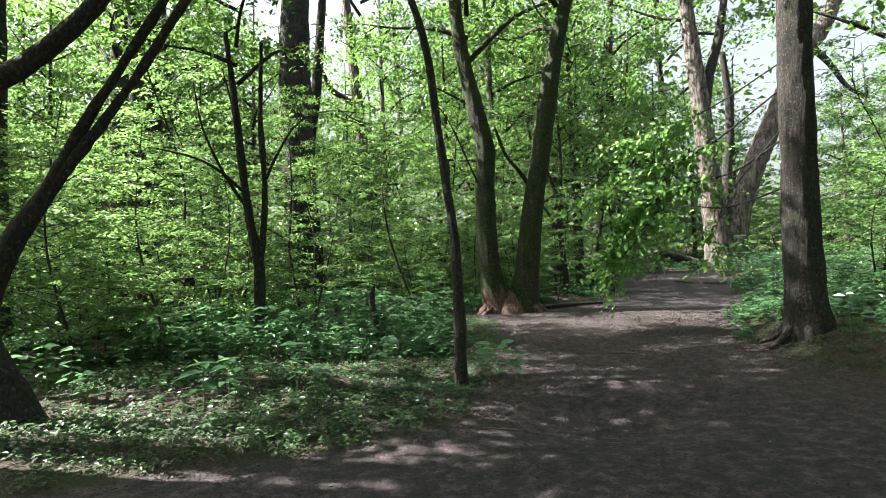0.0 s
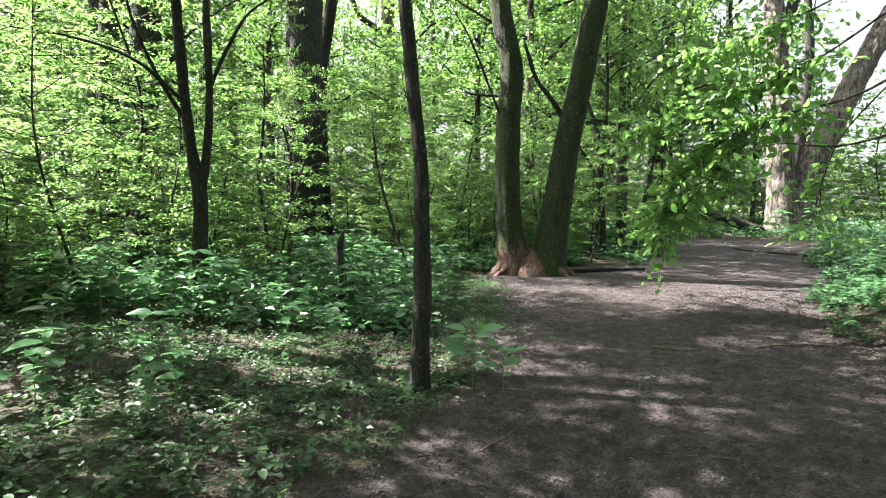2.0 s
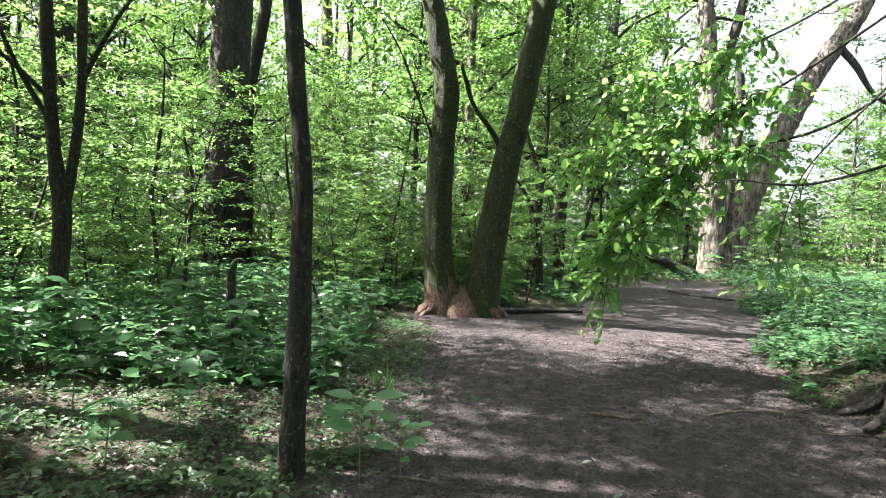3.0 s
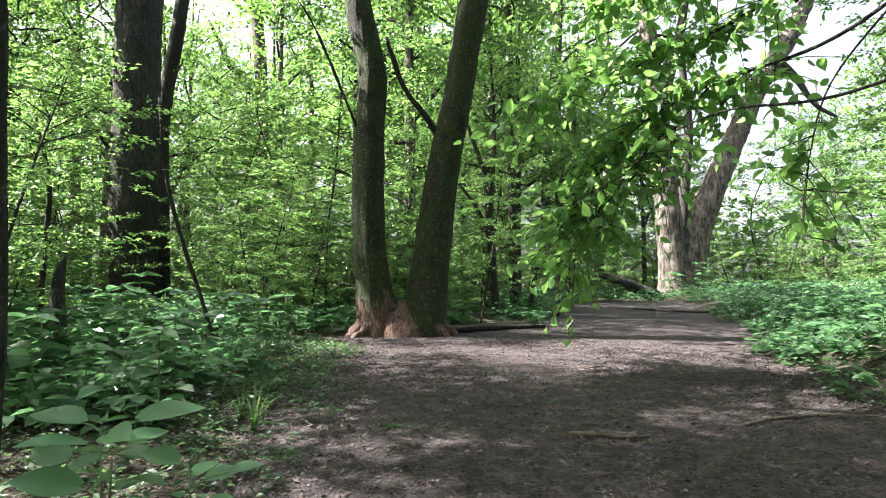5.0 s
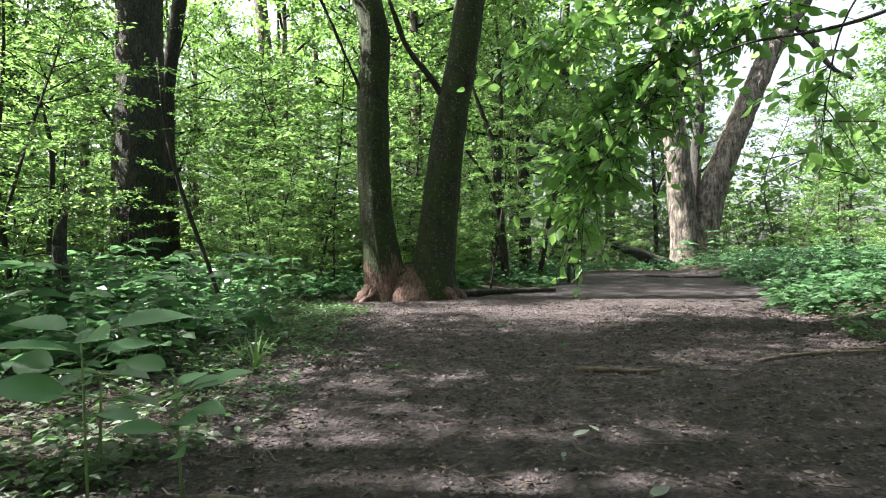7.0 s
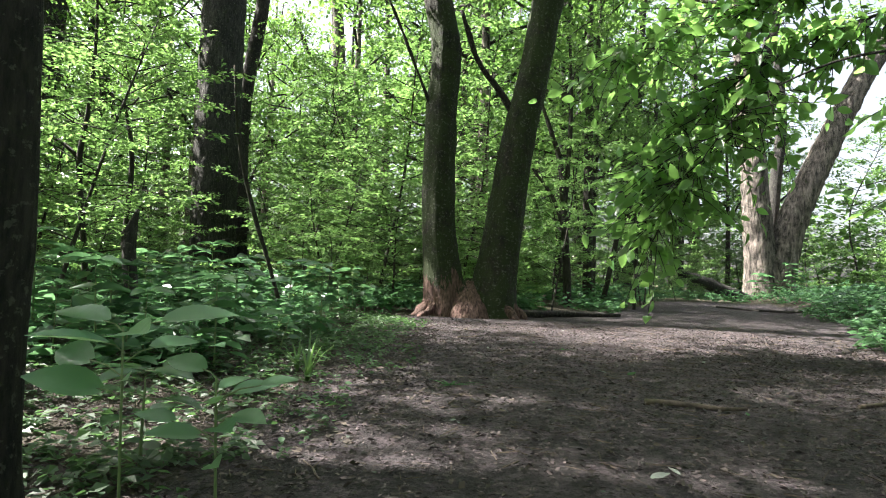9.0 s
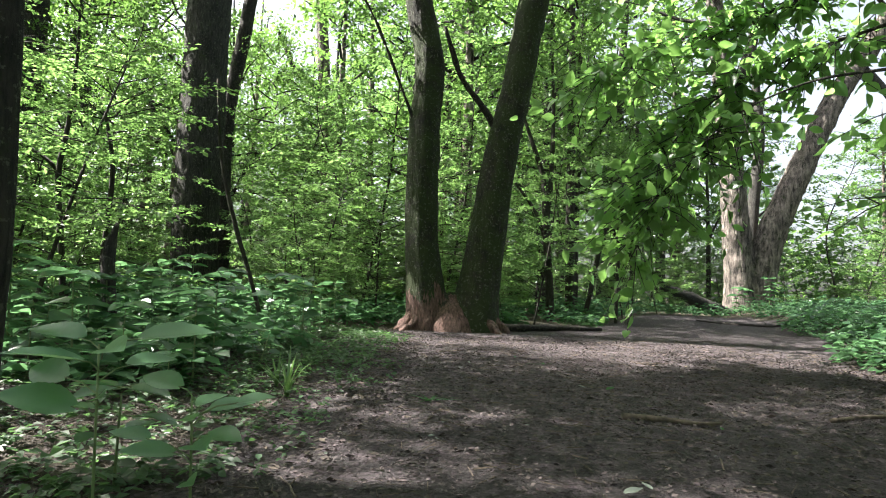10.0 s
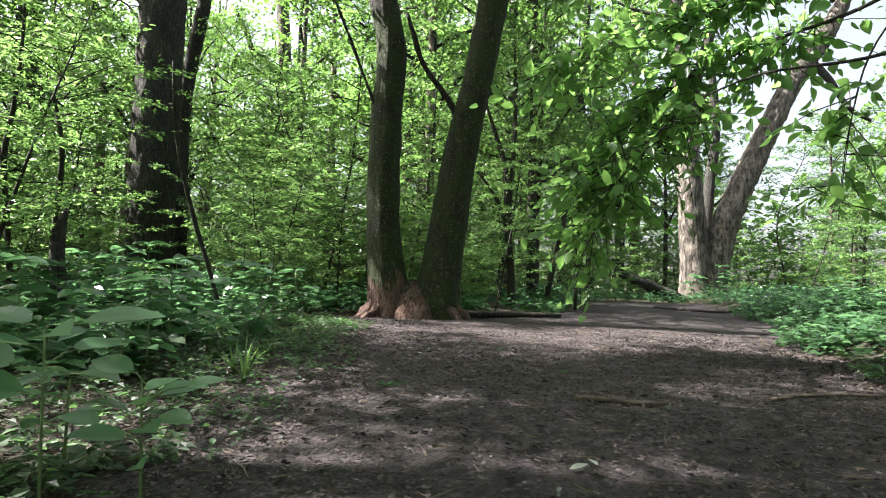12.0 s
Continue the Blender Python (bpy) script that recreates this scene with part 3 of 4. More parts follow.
for pts in ([(-4.0, 9.9, 2.7, 0.04), (-4.4, 9.8, 3.4, 0.03), (-4.75, 9.7, 4.3, 0.02), (-4.9, 9.7, 5.2, 0.01)], [(-4.02, 9.9, 3.0, 0.035), (-4.6, 9.6, 3.55, 0.026), (-5.3, 9.3, 3.8, 0.02), (-6.2, 9.0, 3.9, 0.01)],
            [(-3.64, 9.9, 3.2, 0.035), (-3.3, 9.8, 3.8, 0.028), (-2.9, 9.7, 4.3, 0.018), (-2.3, 9.6, 4.5, 0.01), (-1.5, 9.5, 4.4, 0.006)], [(-4.05, 9.9, 3.5, 0.035), (-4.2, 10, 4.5, 0.025), (-4.5, 10.2, 5.6, 0.015)]):
    trunk_part(vtree, "branch", pts, BARK_DARK, 7, 0.15, 0.003)
add_crown(vtree, (-4.1, 9.9, 4.9), 0, 0.62, 30)
# extra unseen crown above the stems, added to shade the path
add_crown(vtree, (-4.2, 9.7, 7.2), 1, 0.95, 130)

crook = thing("crooked_tree", "dark crooked tree whose boughs reach over the path", "tree", at=(-4.7, 4.2, 0))
trunk_part(crook, "trunk", [(-4.62, 4.2, -0.2, 0.259), (-4.80, 4.2, 0.4, 0.202), (-5.05, 4.2, 1.0, 0.173), (-4.93, 4.2, 1.56, 0.151), (-4.69, 4.2, 1.97, 0.122), (-4.32, 4.2, 2.49, 0.076), (-3.89, 4.2, 3.18, 0.058), (-3.45, 4.2, 3.82, 0.048), (-2.95, 4.2, 4.55, 0.042), (-2.3, 4.2, 5.6, 0.022)],
           BARK_DARK, 18, flare=0.4)
trunk_part(crook, "bough", [(-4.72, 4.2, 1.9, 0.086), (-4.50, 4.2, 2.15, 0.072), (-4.14, 4.2, 2.66, 0.060), (-3.71, 4.2, 3.17, 0.051), (-3.22, 4.2, 3.81, 0.047), (-2.75, 4.2, 4.5, 0.042), (-2.1, 4.2, 5.4, 0.022)], BARK_DARK, 12)
trunk_part(crook, "bough", [(-5.0, 4.2, 1.3, 0.137), (-5.6, 4.2, 2.3, 0.130), (-5.48, 4.2, 3.05, 0.126), (-5.11, 4.2, 3.48, 0.117), (-4.75, 4.2, 3.68, 0.108), (-4.39, 4.2, 3.88, 0.108), (-4.03, 4.2, 4.16, 0.102), (-3.6, 4.2, 4.6, 0.085), (-3.0, 4.2, 5.6, 0.058)], BARK_DARK, 16)
add_crown(crook, (-3.2, 4.2, 4.9), 3, 0.75, 90)
# higher crown added out of view to cast shade on the near path
add_crown(crook, (-3.0, 4.6, 6.8), 2, 1.0, 200)

FAR = [("tall_tree", -10.9, 18.8, [(0.15, 0, -0.4, 0.56), (0.02, 0, 0.5, 0.43), (-0.07, 0, 2.2, 0.391), (-0.11, 0, 4.7, 0.369), (-0.08, 0, 7.14, 0.348), (0.1, 0, 12, 0.2)], BARK_GREY, 6.5, 1.2),
       ("tall_tree", -12.7, 24.0, [(-0.1, 0, -0.5, 0.70), (-0.08, 0, 3.5, 0.62), (0.1, 0, 6.6, 0.62), (0.3, 0, 9, 0.5), (0.5, 0, 14, 0.25)], BARK_GREY, 8, 1.3),
       ("tall_tree", -4.6, 36.0, [(0.32, 0, -0.3, 0.46), (0.26, 0, 1.5, 0.41), (-0.03, 0, 6.5, 0.356), (-0.45, 0, 11.9, 0.33), (-0.77, 0, 15.7, 0.31), (-1.16, 0, 22, 0.15)], BARK_PALE, 16, 1.4)]
for name, x, y, pts, mat, cz, cs in FAR:
    tr = thing(name, "tall tree with a bare grey trunk among the undergrowth", "tree", "tall trees", at=(x, y, land(x, y)))
    trunk_part(tr, "trunk", [(x + a, y + b, c, r) for a, b, c, r in pts], mat, 18, 0.25, 0.02, 0.2)
    add_crown(tr, (x, y, cz), int(abs(x)) % 4, cs, 33 * x)
    if y > 28:
        trunk_part(tr, "branch", [(-5.06, 36, 11.0, 0.16), (-5.77, 36, 11.5, 0.18), (-6.63, 36, 12.1, 0.17), (-7.07, 36, 13.1, 0.13), (-7.74, 36, 14.4, 0.08)], BARK_DARK, 8, 0.3)


# trees added mostly out of view to keep sun and sky off the path
SHADE = [(-6.0, 0.8, 7.0, 1.1), (-6.9, 3.1, 8.0, 1.1), (-7.9, 6.7, 9.0, 1.0), (9.5, 2.6, 5.5, 1.2), (10.2, 7.4, 5.5, 1.2), (12.5, 12.6, 6.0, 1.2), (8.2, -2.2, 5.5, 1.2), (13.5, 5.5, 6.0, 1.3), (4.2, -6.5, 6.0, 1.2), (-0.8, -7.5, 6.5, 1.2), (-8.0, 1.6, 7.5, 1.1), (-6.9, -1.8, 7.5, 1.1), (-9.7, 10.8, 11.0, 0.75), (-8.6, 8.0, 13.0, 0.7), (-9.0, 4.2, 11.5, 0.9), (-9.5, 16.6, 12.0, 0.75)]
for i, (x, y, cz, cs) in enumerate(SHADE):
    tr = thing("tall_tree", "grey-trunked tall tree added mostly out of view to shade the path", "tree", "tall trees", at=(x, y, land(x, y)))
    trunk_part(tr, "trunk", [(x, y, -0.3, 0.36), (x + 0.05, y, 0.5, 0.30), (x, y + 0.1, 4, 0.27), (x + 0.2, y, 8, 0.23), (x + 0.1, y, max(14, cz + 5.5), 0.08)], BARK_GREY, 16, 0.3, 0.02, 0.2)
    add_crown(tr, (x, y, cz - 1.5), i, cs, 70 * i)
    add_crown(tr, (x + 0.8, y + 0.4, cz + 0.5), i + 1, cs * 0.9, 70 * i + 35)


def thin_tree(base, stems, label, leafy=0.3, turn=0):
    tr = thing("young_tree", label, "tree", "young trees", at=base)
    for s in stems:
        trunk_part(tr, "stem", s, BARK_THIN, 8, 0.2, 0.004)
    add_crown(tr, (base[0], base[1], stems[0][-1][2] - 0.6), turn, leafy, 57 * turn)


thin_tree((4.2, 19.5, 0.1), [[(4.25, 19.5, 0.0, 0.11), (4.22, 19.5, 0.85, 0.10), (4.12, 19.5, 1.98, 0.092), (4.07, 19.5, 2.69, 0.09), (3.96, 19.5, 3.69, 0.064), (3.69, 19.5, 4.48, 0.057), (3.4, 19.5, 5.3, 0.03)],
                             [(4.09, 19.5, 2.3, 0.064), (4.18, 19.5, 3.7, 0.057), (4.20, 19.5, 5.15, 0.05), (4.12, 19.5, 6.9, 0.03)], [(4.1, 19.5, 2.0, 0.05), (3.8, 19.6, 2.8, 0.045), (3.3, 19.7, 3.5, 0.03)]], "dark young tree with several crooked stems", 0.35, 1)
thin_tree((5.3, 22, 0.1), [[(5.32, 22, 0.0, 0.16), (5.25, 22, 2.56, 0.14), (5.21, 22, 5.07, 0.125), (5.19, 22, 6.76, 0.109), (5.14, 22, 9.4, 0.08)]], "slim dark young tree with a straight stem", 0.5, 2)
thin_tree((5.2, 20, 0.1), [[(5.2, 20, 0.0, 0.066), (5.3, 20, 0.4, 0.066), (5.51, 20, 1.5, 0.066), (5.7, 20, 2.53, 0.059), (5.9, 20, 4.0, 0.03)]], "thin leaning young tree", 0.3, 3)
thin_tree((6.05, 20, 0.1), [[(6.05, 20, 0.0, 0.046), (6.08, 20, 1.81, 0.044), (6.02, 20, 3.4, 0.025)]], "thin straight young tree", 0.25, 0)
thin_tree((-3.6, 12.5, 0), [[(-3.62, 12.5, 0, 0.045), (-3.67, 12.5, 0.69, 0.042), (-3.77, 12.5, 1.38, 0.039), (-3.84, 12.5, 2.05, 0.039), (-3.77, 12.5, 2.64, 0.031), (-3.72, 12.5, 3.6, 0.024), (-3.74, 12.5, 4.5, 0.012)],
                            [(-3.84, 12.5, 2.05, 0.027), (-4.09, 12.5, 2.27, 0.027), (-4.46, 12.5, 2.45, 0.023), (-4.9, 12.5, 2.7, 0.010)]], "thin forked young tree with a dark stem", 0.22, 2)
thin_tree((-3.3, 12.8, 0), [[(-3.33, 12.8, 0, 0.04), (-3.31, 12.8, 0.95, 0.036), (-3.27, 12.8, 1.76, 0.036), (-3.29, 12.8, 2.33, 0.032), (-3.5, 12.8, 3.2, 0.015)]], "thin young tree with a dark stem", 0.2, 1)
thin_tree((-0.75, 11.8, 0), [[(-0.7, 11.8, 0, 0.026), (-0.92, 11.8, 0.68, 0.026), (-1.13, 11.8, 1.27, 0.028), (-1.28, 11.8, 1.77, 0.028), (-1.4, 11.8, 2.3, 0.026), (-1.5, 11.8, 3.2, 0.012)]], "thin leaning young tree", 0.15, 3)

stump = thing("dead_stub", "grey broken-off dead stem standing among herbs", "stump", at=(-1.5, 9.7, 0))
trunk_part(stump, "stem", [(-1.5, 9.7, -0.05, 0.07), (-1.52, 9.7, 0.33, 0.062), (-1.57, 9.7, 0.69, 0.056), (-1.56, 9.7, 0.95, 0.05), (-1.51, 9.7, 1.12, 0.022)], BARK_GREY, 12, 0.06, 0.01)


# ---- repeated trees, saplings and bushes ----
def sapling_variant(k, height, branches, leaf):
    """A young tree in flat leafy tiers: stem, twigs and leaves."""
    rng = np.random.default_rng(100 + k)
    V, Fs, P, D = [], [], [], []
    bend = rng.normal(size=2) * 0.12
    pts = [(bend[0] * z * math.sin(z), bend[1] * z, z, 0.026 * (1.08 - z / height) + 0.004) for z in np.linspace(-0.1, height, 7)]
    line = spline(pts, 0.25)
    tube(V, Fs, line, 6)
    for i in range(branches):
        z0 = height * (0.16 + 0.84 * (i + rng.uniform()) / branches)
        base = line[min(len(line) - 1, int(len(line) * z0 / height)), :3]
        a = i * 2.4 + rng.uniform(-0.4, 0.4)
        ln = (0.45 + 1.0 * (1 - z0 / height) ** 0.7) * rng.uniform(0.6, 1.3) * height / 3.2
        d = np.array((math.cos(a), math.sin(a), rng.uniform(0.05, 0.5)))
        tip = base + d * ln - (0, 0, 0.18 * ln)
        mid = base + d * ln * 0.5 + (0, 0, 0.05)
        tube(V, Fs, np.array(((*base, 0.011), (*mid, 0.007), (*tip, 0.003))), 3)
        for s in range(int(4 + 8 * ln)):
            u = rng.uniform(0.2, 1.0)
            q = base + (tip - base) * u + (0, 0, 0.1 * u * (1 - u))
            dd = unit(d * (1, 1, 0.2) + rng.normal(size=3) * (0.8, 0.8, 0.12))
            tl = rng.uniform(0.15, 0.5) * (1.2 - 0.5 * u)
            if s % 6 == 0:
                tube(V, Fs, np.array(((*q, 0.004), (*(q + dd * tl), 0.002))), 3)
            for w in np.linspace(0.05, 1, 9):
                P.append(q + dd * tl * w + rng.normal(size=3) * 0.025)
                D.append(dd * (0.3 + w) + rng.normal(size=3) * (0.7, 0.7, 0.25))
    return mesh_of("stem", V, Fs, BARK_THIN, True), leaf_cloud("crown", rng, np.array(P), np.array(D), leaf, LEAF_SAP, False, 0.38, 0.15, 0.62)


def clear(x, y, gap):
    lo, hi = edges(y)
    return y > 33 or x < lo - gap or x > hi + gap


def make_root(name, parts, label, category, group):
    root = thing(name, label, category, group)
    for nm, me in parts:
        part(nm, me, root)
    return root


def place(variants, spots, group):
    """Sets copies of the variants at spots (x, y, scale, turn); the first use of each variant is the original."""
    used = set()
    for i, (x, y, s, turn) in enumerate(spots):
        v = variants[i % len(variants)]
        m = pose(x, y, land(x, y) - 0.02, 0, 0, turn) @ Matrix.Scale(s, 4)
        if v.name in used:
            copy_thing(v, m)
        else:
            used.add(v.name)
            v.matrix_basis = m


SAPS = [make_root("sapling", zip(("stem", "crown"), sapling_variant(k, h, b, lf)), "leafy sapling with flat tiers of bright green leaves", "sapling", "saplings of the understorey")
        for k, (h, b, lf) in enumerate(((3.2, 26, 0.078), (4.3, 32, 0.080), (2.4, 20, 0.074), (5.4, 36, 0.084)))]
rng = np.random.default_rng(11)
# circles kept free; the last five open the camera's view to the thick-trunked tree
KEEP_CLEAR = [(1.6, 14.3, 1.3), (-5.5, 21.7, 1.7), (-3.8, 9.9, 1.0), (17.7, 36, 4.0), (5.5, 7.4, 2), (-10.9, 18.8, 1.6), (0.05, 5.95, 3.5), (-4.7, 4.2, 1.5), (-1.7, 12.0, 1.2), (-2.5, 14.0, 1.6), (-3.3, 16.0, 1.8), (-4.1, 18.0, 1.9), (-4.8, 20.0, 1.8)]


def in_view_wedge(x, y):
    """The camera's view wedges along the path towards the old forked tree, kept free of tall growth."""
    return y > 9 and (0.40 < (x - 1.4) / (y - 4.2) < 0.84 or 0.39 < (x + 0.2) / (y + 2.2) < 0.70)


def scatter(rng, n, box, gap, near, scale):
    spots, tries = [], 0
    while len(spots) < n and tries < n * 60:
        tries += 1
        x, y = rng.uniform(box[0], box[1]), rng.uniform(box[2], box[3])
        if not clear(x, y, gap) or (scale[1] > 0.7 and near > 0.5 and in_view_wedge(x, y) and y < 38) or any(math.hypot(x - a, y - b) < r for a, b, r in KEEP_CLEAR) or any(math.hypot(x - a, y - b) < near for a, b, *_ in spots):
            continue
        spots.append((x, y, rng.uniform(*scale), rng.uniform(0, 360)))
    return spots


sap_spots = scatter(rng, 88, (-14, 5, 10.8, 26), 1.3, 0.85, (0.75, 1.2)) + scatter(rng, 66, (-22, 28, 24, 46), 1.6, 1.3, (0.95, 1.55)) + scatter(rng, 26, (12, 30, 13, 36), 2.6, 1.4, (0.7, 1.3)) + scatter(rng, 18, (-13, -5.5, 6, 11), 1.5, 0.9, (0.7, 1.1)) \
    + scatter(rng, 14, (7.5, 16, 7, 16), 1.8, 1.1, (0.7, 1.1)) + scatter(rng, 45, (-10, 4, 12, 24), 1.0, 0.7, (0.35, 0.6)) + scatter(rng, 30, (14, 48, 38.5, 56), 1.0, 1.8, (1.3, 2.1)) + scatter(rng, 14, (11, 26, 17, 35), 1.2, 1.2, (0.3, 0.5)) + [(6.6, 21.0, 0.7, 20), (7.3, 23.5, 0.8, 140), (3.5, 17.3, 0.6, 75)]
place(SAPS, sap_spots, "saplings")


def tree_variant(k):
    rng = np.random.default_rng(300 + k)
    h = (15, 18, 13, 16)[k]
    r = (0.17, 0.26, 0.12, 0.20)[k]
    lean = rng.normal(size=2) * 0.5
    V, Fs = [], []
    tube(V, Fs, spline([(lean[0] * u * u, lean[1] * u * u, -0.2 + h * u, r * (1.15 - u)) for u in (0, 0.05, 0.3, 0.6, 1)], 0.5), 12, 0.012, 0.3)
    return mesh_of("trunk", V, Fs, (BARK_DARK, BARK_GREY, BARK_THIN, BARK_PALE)[k], True)


TREES = []
for k in range(4):
    root = make_root("woodland_tree", (("trunk", tree_variant(k)),), "tall woodland tree with a slim trunk and high crown", "tree", "trees of the wood")
    for nm, me in CROWNS[k]:
        ob = part(nm, me, root)
        ob.matrix_basis = pose(0, 0, (4.2, 5.5, 3.4, 4.6)[k], 0, 0, 40 * k) @ Matrix.Scale((1.05, 1.2, 0.95, 1.1)[k], 4)
    TREES.append(root)
KEEP_CLEAR += [(x, y, 0.6) for x, y, *_ in sap_spots]
# clearings left so that the sun reaches the old forked tree
KEEP_CLEAR += [(13, 37, 5.5), (7.5, 38.5, 5), (17, 37, 5)]
tree_spots = scatter(rng, 4, (-2, 6, 20, 27), 1.6, 2.5, (0.85, 1.1)) + scatter(rng, 4, (-26, -16, 15, 27), 1.6, 3, (0.85, 1.2)) + scatter(rng, 44, (-34, 15, 28, 58), 1.6, 3.2, (0.85, 1.3)) + scatter(rng, 16, (14, 44, 12, 50), 3.2, 4, (0.8, 1.2)) + scatter(rng, 4, (-20, -9, -10, 0), 1.8, 4, (0.9, 1.2)) + scatter(rng, 10, (7.5, 20, -12, 11), 2.0, 3.2, (0.9, 1.2)) \
    + scatter(rng, 10, (-8, 9, -22, -7), 0.5, 3.5, (0.9, 1.2))
tree_spots += [(-14, 29, 1.1, 30), (-11, 25.5, 1.0, 120), (-17.5, 35, 1.2, 210), (-8.5, 33, 1.15, 300), (-20, 27, 1.1, 50), (-6, 38, 1.3, 10), (1.5, 33, 1.1, 190), (-15.5, 22, 1.0, 90), (6, 47, 1.2, 10), (9, 51, 1.4, 60), (12.5, 55, 1.5, 100), (15, 49, 1.3, 200), (21, 58, 1.1, 250), (38, 44, 1.3, 20), (35, 38, 1.2, 80), (3, 54, 1.4, 140), (13, 62, 1.8, 70), (20, 64, 1.8, 10), (7, 64, 1.8, 220), (4, 44, 1.5, 15), (8.5, 46, 1.6, 130), (10.5, 57, 2.0, 250), (5, 59, 2.0, 330), (1, 48, 1.6, 75), (14.5, 50, 1.9, 40), (17.5, 55, 2.1, 160), (22.5, 58, 2.1, 280)]
place(TREES, tree_spots, "trees")


# ---- far woods ----
def far_woods():
    rng = np.random.default_rng(21)
    P = []
    for _ in range(2300):
        a, r = rng.uniform(0, 2 * math.pi), rng.uniform(44, 80)
        z = rng.uniform(0, 1) ** 1.4 * 19
        c = np.array((5 + r * math.sin(a), 12 + r * math.cos(a), z))
        if in_view_wedge(c[0], c[1]) and c[0] > 0.58 * c[1] - 1 and z > 10:
            continue
        n = rng.integers(24, 44)
        P.append(c + rng.normal(size=(n, 3)) * (1.9, 1.9, 0.9))
    P = np.vstack(P)
    P = P[P[:, 2] > 0.1]
    me = leaf_cloud("far_woods", rng, P, rng.normal(size=P.shape) * (1, 1, 0.4), 0.75, LEAF_TREE)
    tagged(new("far_woods", me), "distant sunlit green foliage of the wood", "woods", kind="stuff")


far_woods()


# ---- herbs and ground cover ----
def herb(rng, height, leaf, pairs, stalked=False):
    """An upright herb: one stem with pairs of broad leaves, the largest at the top."""
    V, Fs, P, D = [], [], [], []
    lean = rng.normal(size=2) * 0.12
    tube(V, Fs, np.array([(lean[0] * u * height, lean[1] * u * height, u * height - 0.02, 0.006 * (1.2 - u * 0.7)) for u in (0, 0.35, 0.7, 1)]), 5)
    turn = rng.uniform(0, 3)
    for i in range(pairs):
        u = 0.3 + 0.7 * (i + 1) / pairs
        q = np.array((lean[0] * u * height, lean[1] * u * height, u * height))
        turn += 1.4 + rng.uniform(-0.3, 0.3)
        for s in range(2 if i < pairs - 1 else 4):
            a = turn + s * (math.pi if i < pairs - 1 else math.pi / 2) + rng.uniform(-0.25, 0.25)
            d = np.array((math.cos(a), math.sin(a), rng.uniform(-0.12, 0.3)))
            e = q + d * leaf * rng.uniform(0.2, 0.75)
            P.append(e if stalked else q)
            D.append(d * (1, 1, 0.5))
    return V, Fs, np.array(P), np.array(D)


def herb_variant(k, height, leaf, pairs):
    rng = np.random.default_rng(500 + k)
    V, Fs, P, D = herb(rng, height, leaf, pairs)
    return mesh_of("stalk", V, Fs, STEM_GREEN, True), leaf_cloud("leaves", rng, P, D, leaf, LEAF_HERB, 5, 0.22, 0.18, 0.66)


HERBS = [make_root("broadleaf_herb", zip(("stalk", "leaves"), herb_variant(k, h, lf, p)), "knee-high herb with broad flat green leaves", "herb", "herbs beside the path")
         for k, (h, lf, p) in enumerate(((0.52, 0.17, 5), (0.40, 0.14, 4), (0.62, 0.15, 6), (0.30, 0.12, 4), (0.46, 0.19, 4)))]


def near_herb(k, x, y, height, leaf, pairs, turn):
    """A herb close to the path: every leaf is a part of its own."""
    rng = np.random.default_rng(560 + k)
    V, Fs, P, D = herb(rng, height, leaf, pairs, True)
    root = thing("broadleaf_herb", "broad-leaved green herb at the path edge", "herb", "herbs beside the path")
    root.matrix_basis = pose(x, y, land(x, y) - 0.01, 0, 0, turn)
    part("stalk", mesh_of("stalk", V, Fs, STEM_GREEN, True), root)
    for p, d in zip(P, D):
        n = np.array((0, 0, 1.0)) + rng.normal(size=3) * 0.2
        size = leaf * rng.uniform(0.75, 1.2)
        v, f = blade_geo([p], [d], [n], [size], [size * 0.64], 18, 5, 0.10, 0.05)
        q = np.array((0, 0, p[2] - 0.01))
        W, G = [], []
        tube(W, G, np.array(((*(q + (p - q) * 0.02), 0.003), (*p, 0.002))), 4)
        blade = part("leaf", mesh_of("leaf", v, f, LEAF_HERB, True), root)
        part("petiole", mesh_of("petiole", W, G, STEM_GREEN), blade)


def leaved_herb(x, y, top, leaves, seed):
    """A herb whose leaves are given as (right, ahead, height, length) of their middles; each leaf hangs on its own petiole."""
    rng = np.random.default_rng(seed)
    foot = land(x, y) - 0.01
    root = thing("broadleaf_herb", "tall broad-leaved green herb with a pale stalk at the path edge", "herb", "herbs beside the path", at=(x, y, foot))
    V, Fs = [], []
    tube(V, Fs, np.array([(0.02 * (1 - u), 0, u * (top - foot), 0.0042 * (1.15 - 0.5 * u)) for u in (0, 0.3, 0.6, 1)]), 7)
    part("stalk", mesh_of("stalk", V, Fs, STEM_GREEN, True), root)
    for dx, dy, z, ln in leaves:
        mid = np.array((dx, dy, z - foot))
        out = unit(np.array((dx, dy, 0.02)) + 1e-4)
        base = mid - out * ln * 0.45 + (0, 0, 0.01)
        q = np.array((0.01, 0, min(mid[2] - 0.035, top - foot)))
        nrm = np.array((-0.10, -0.45, 1.0)) + rng.normal(size=3) * 0.20
        v, f = blade_geo([base], [out + rng.normal(size=3) * (0.12, 0.12, 0.05)], [nrm], [ln], [ln * 0.60], 22, 5, 0.06, 0.05)
        blade = part("leaf", mesh_of("leaf", v, f, LEAF_BROAD, True), root)
        W, G = [], []
        tube(W, G, np.array(((*q, 0.0026), (*((q + base) / 2 + (0, 0, 0.01)), 0.0025), (*base, 0.002))), 4)
        part("petiole", mesh_of("petiole", W, G, STEM_GREEN), blade)


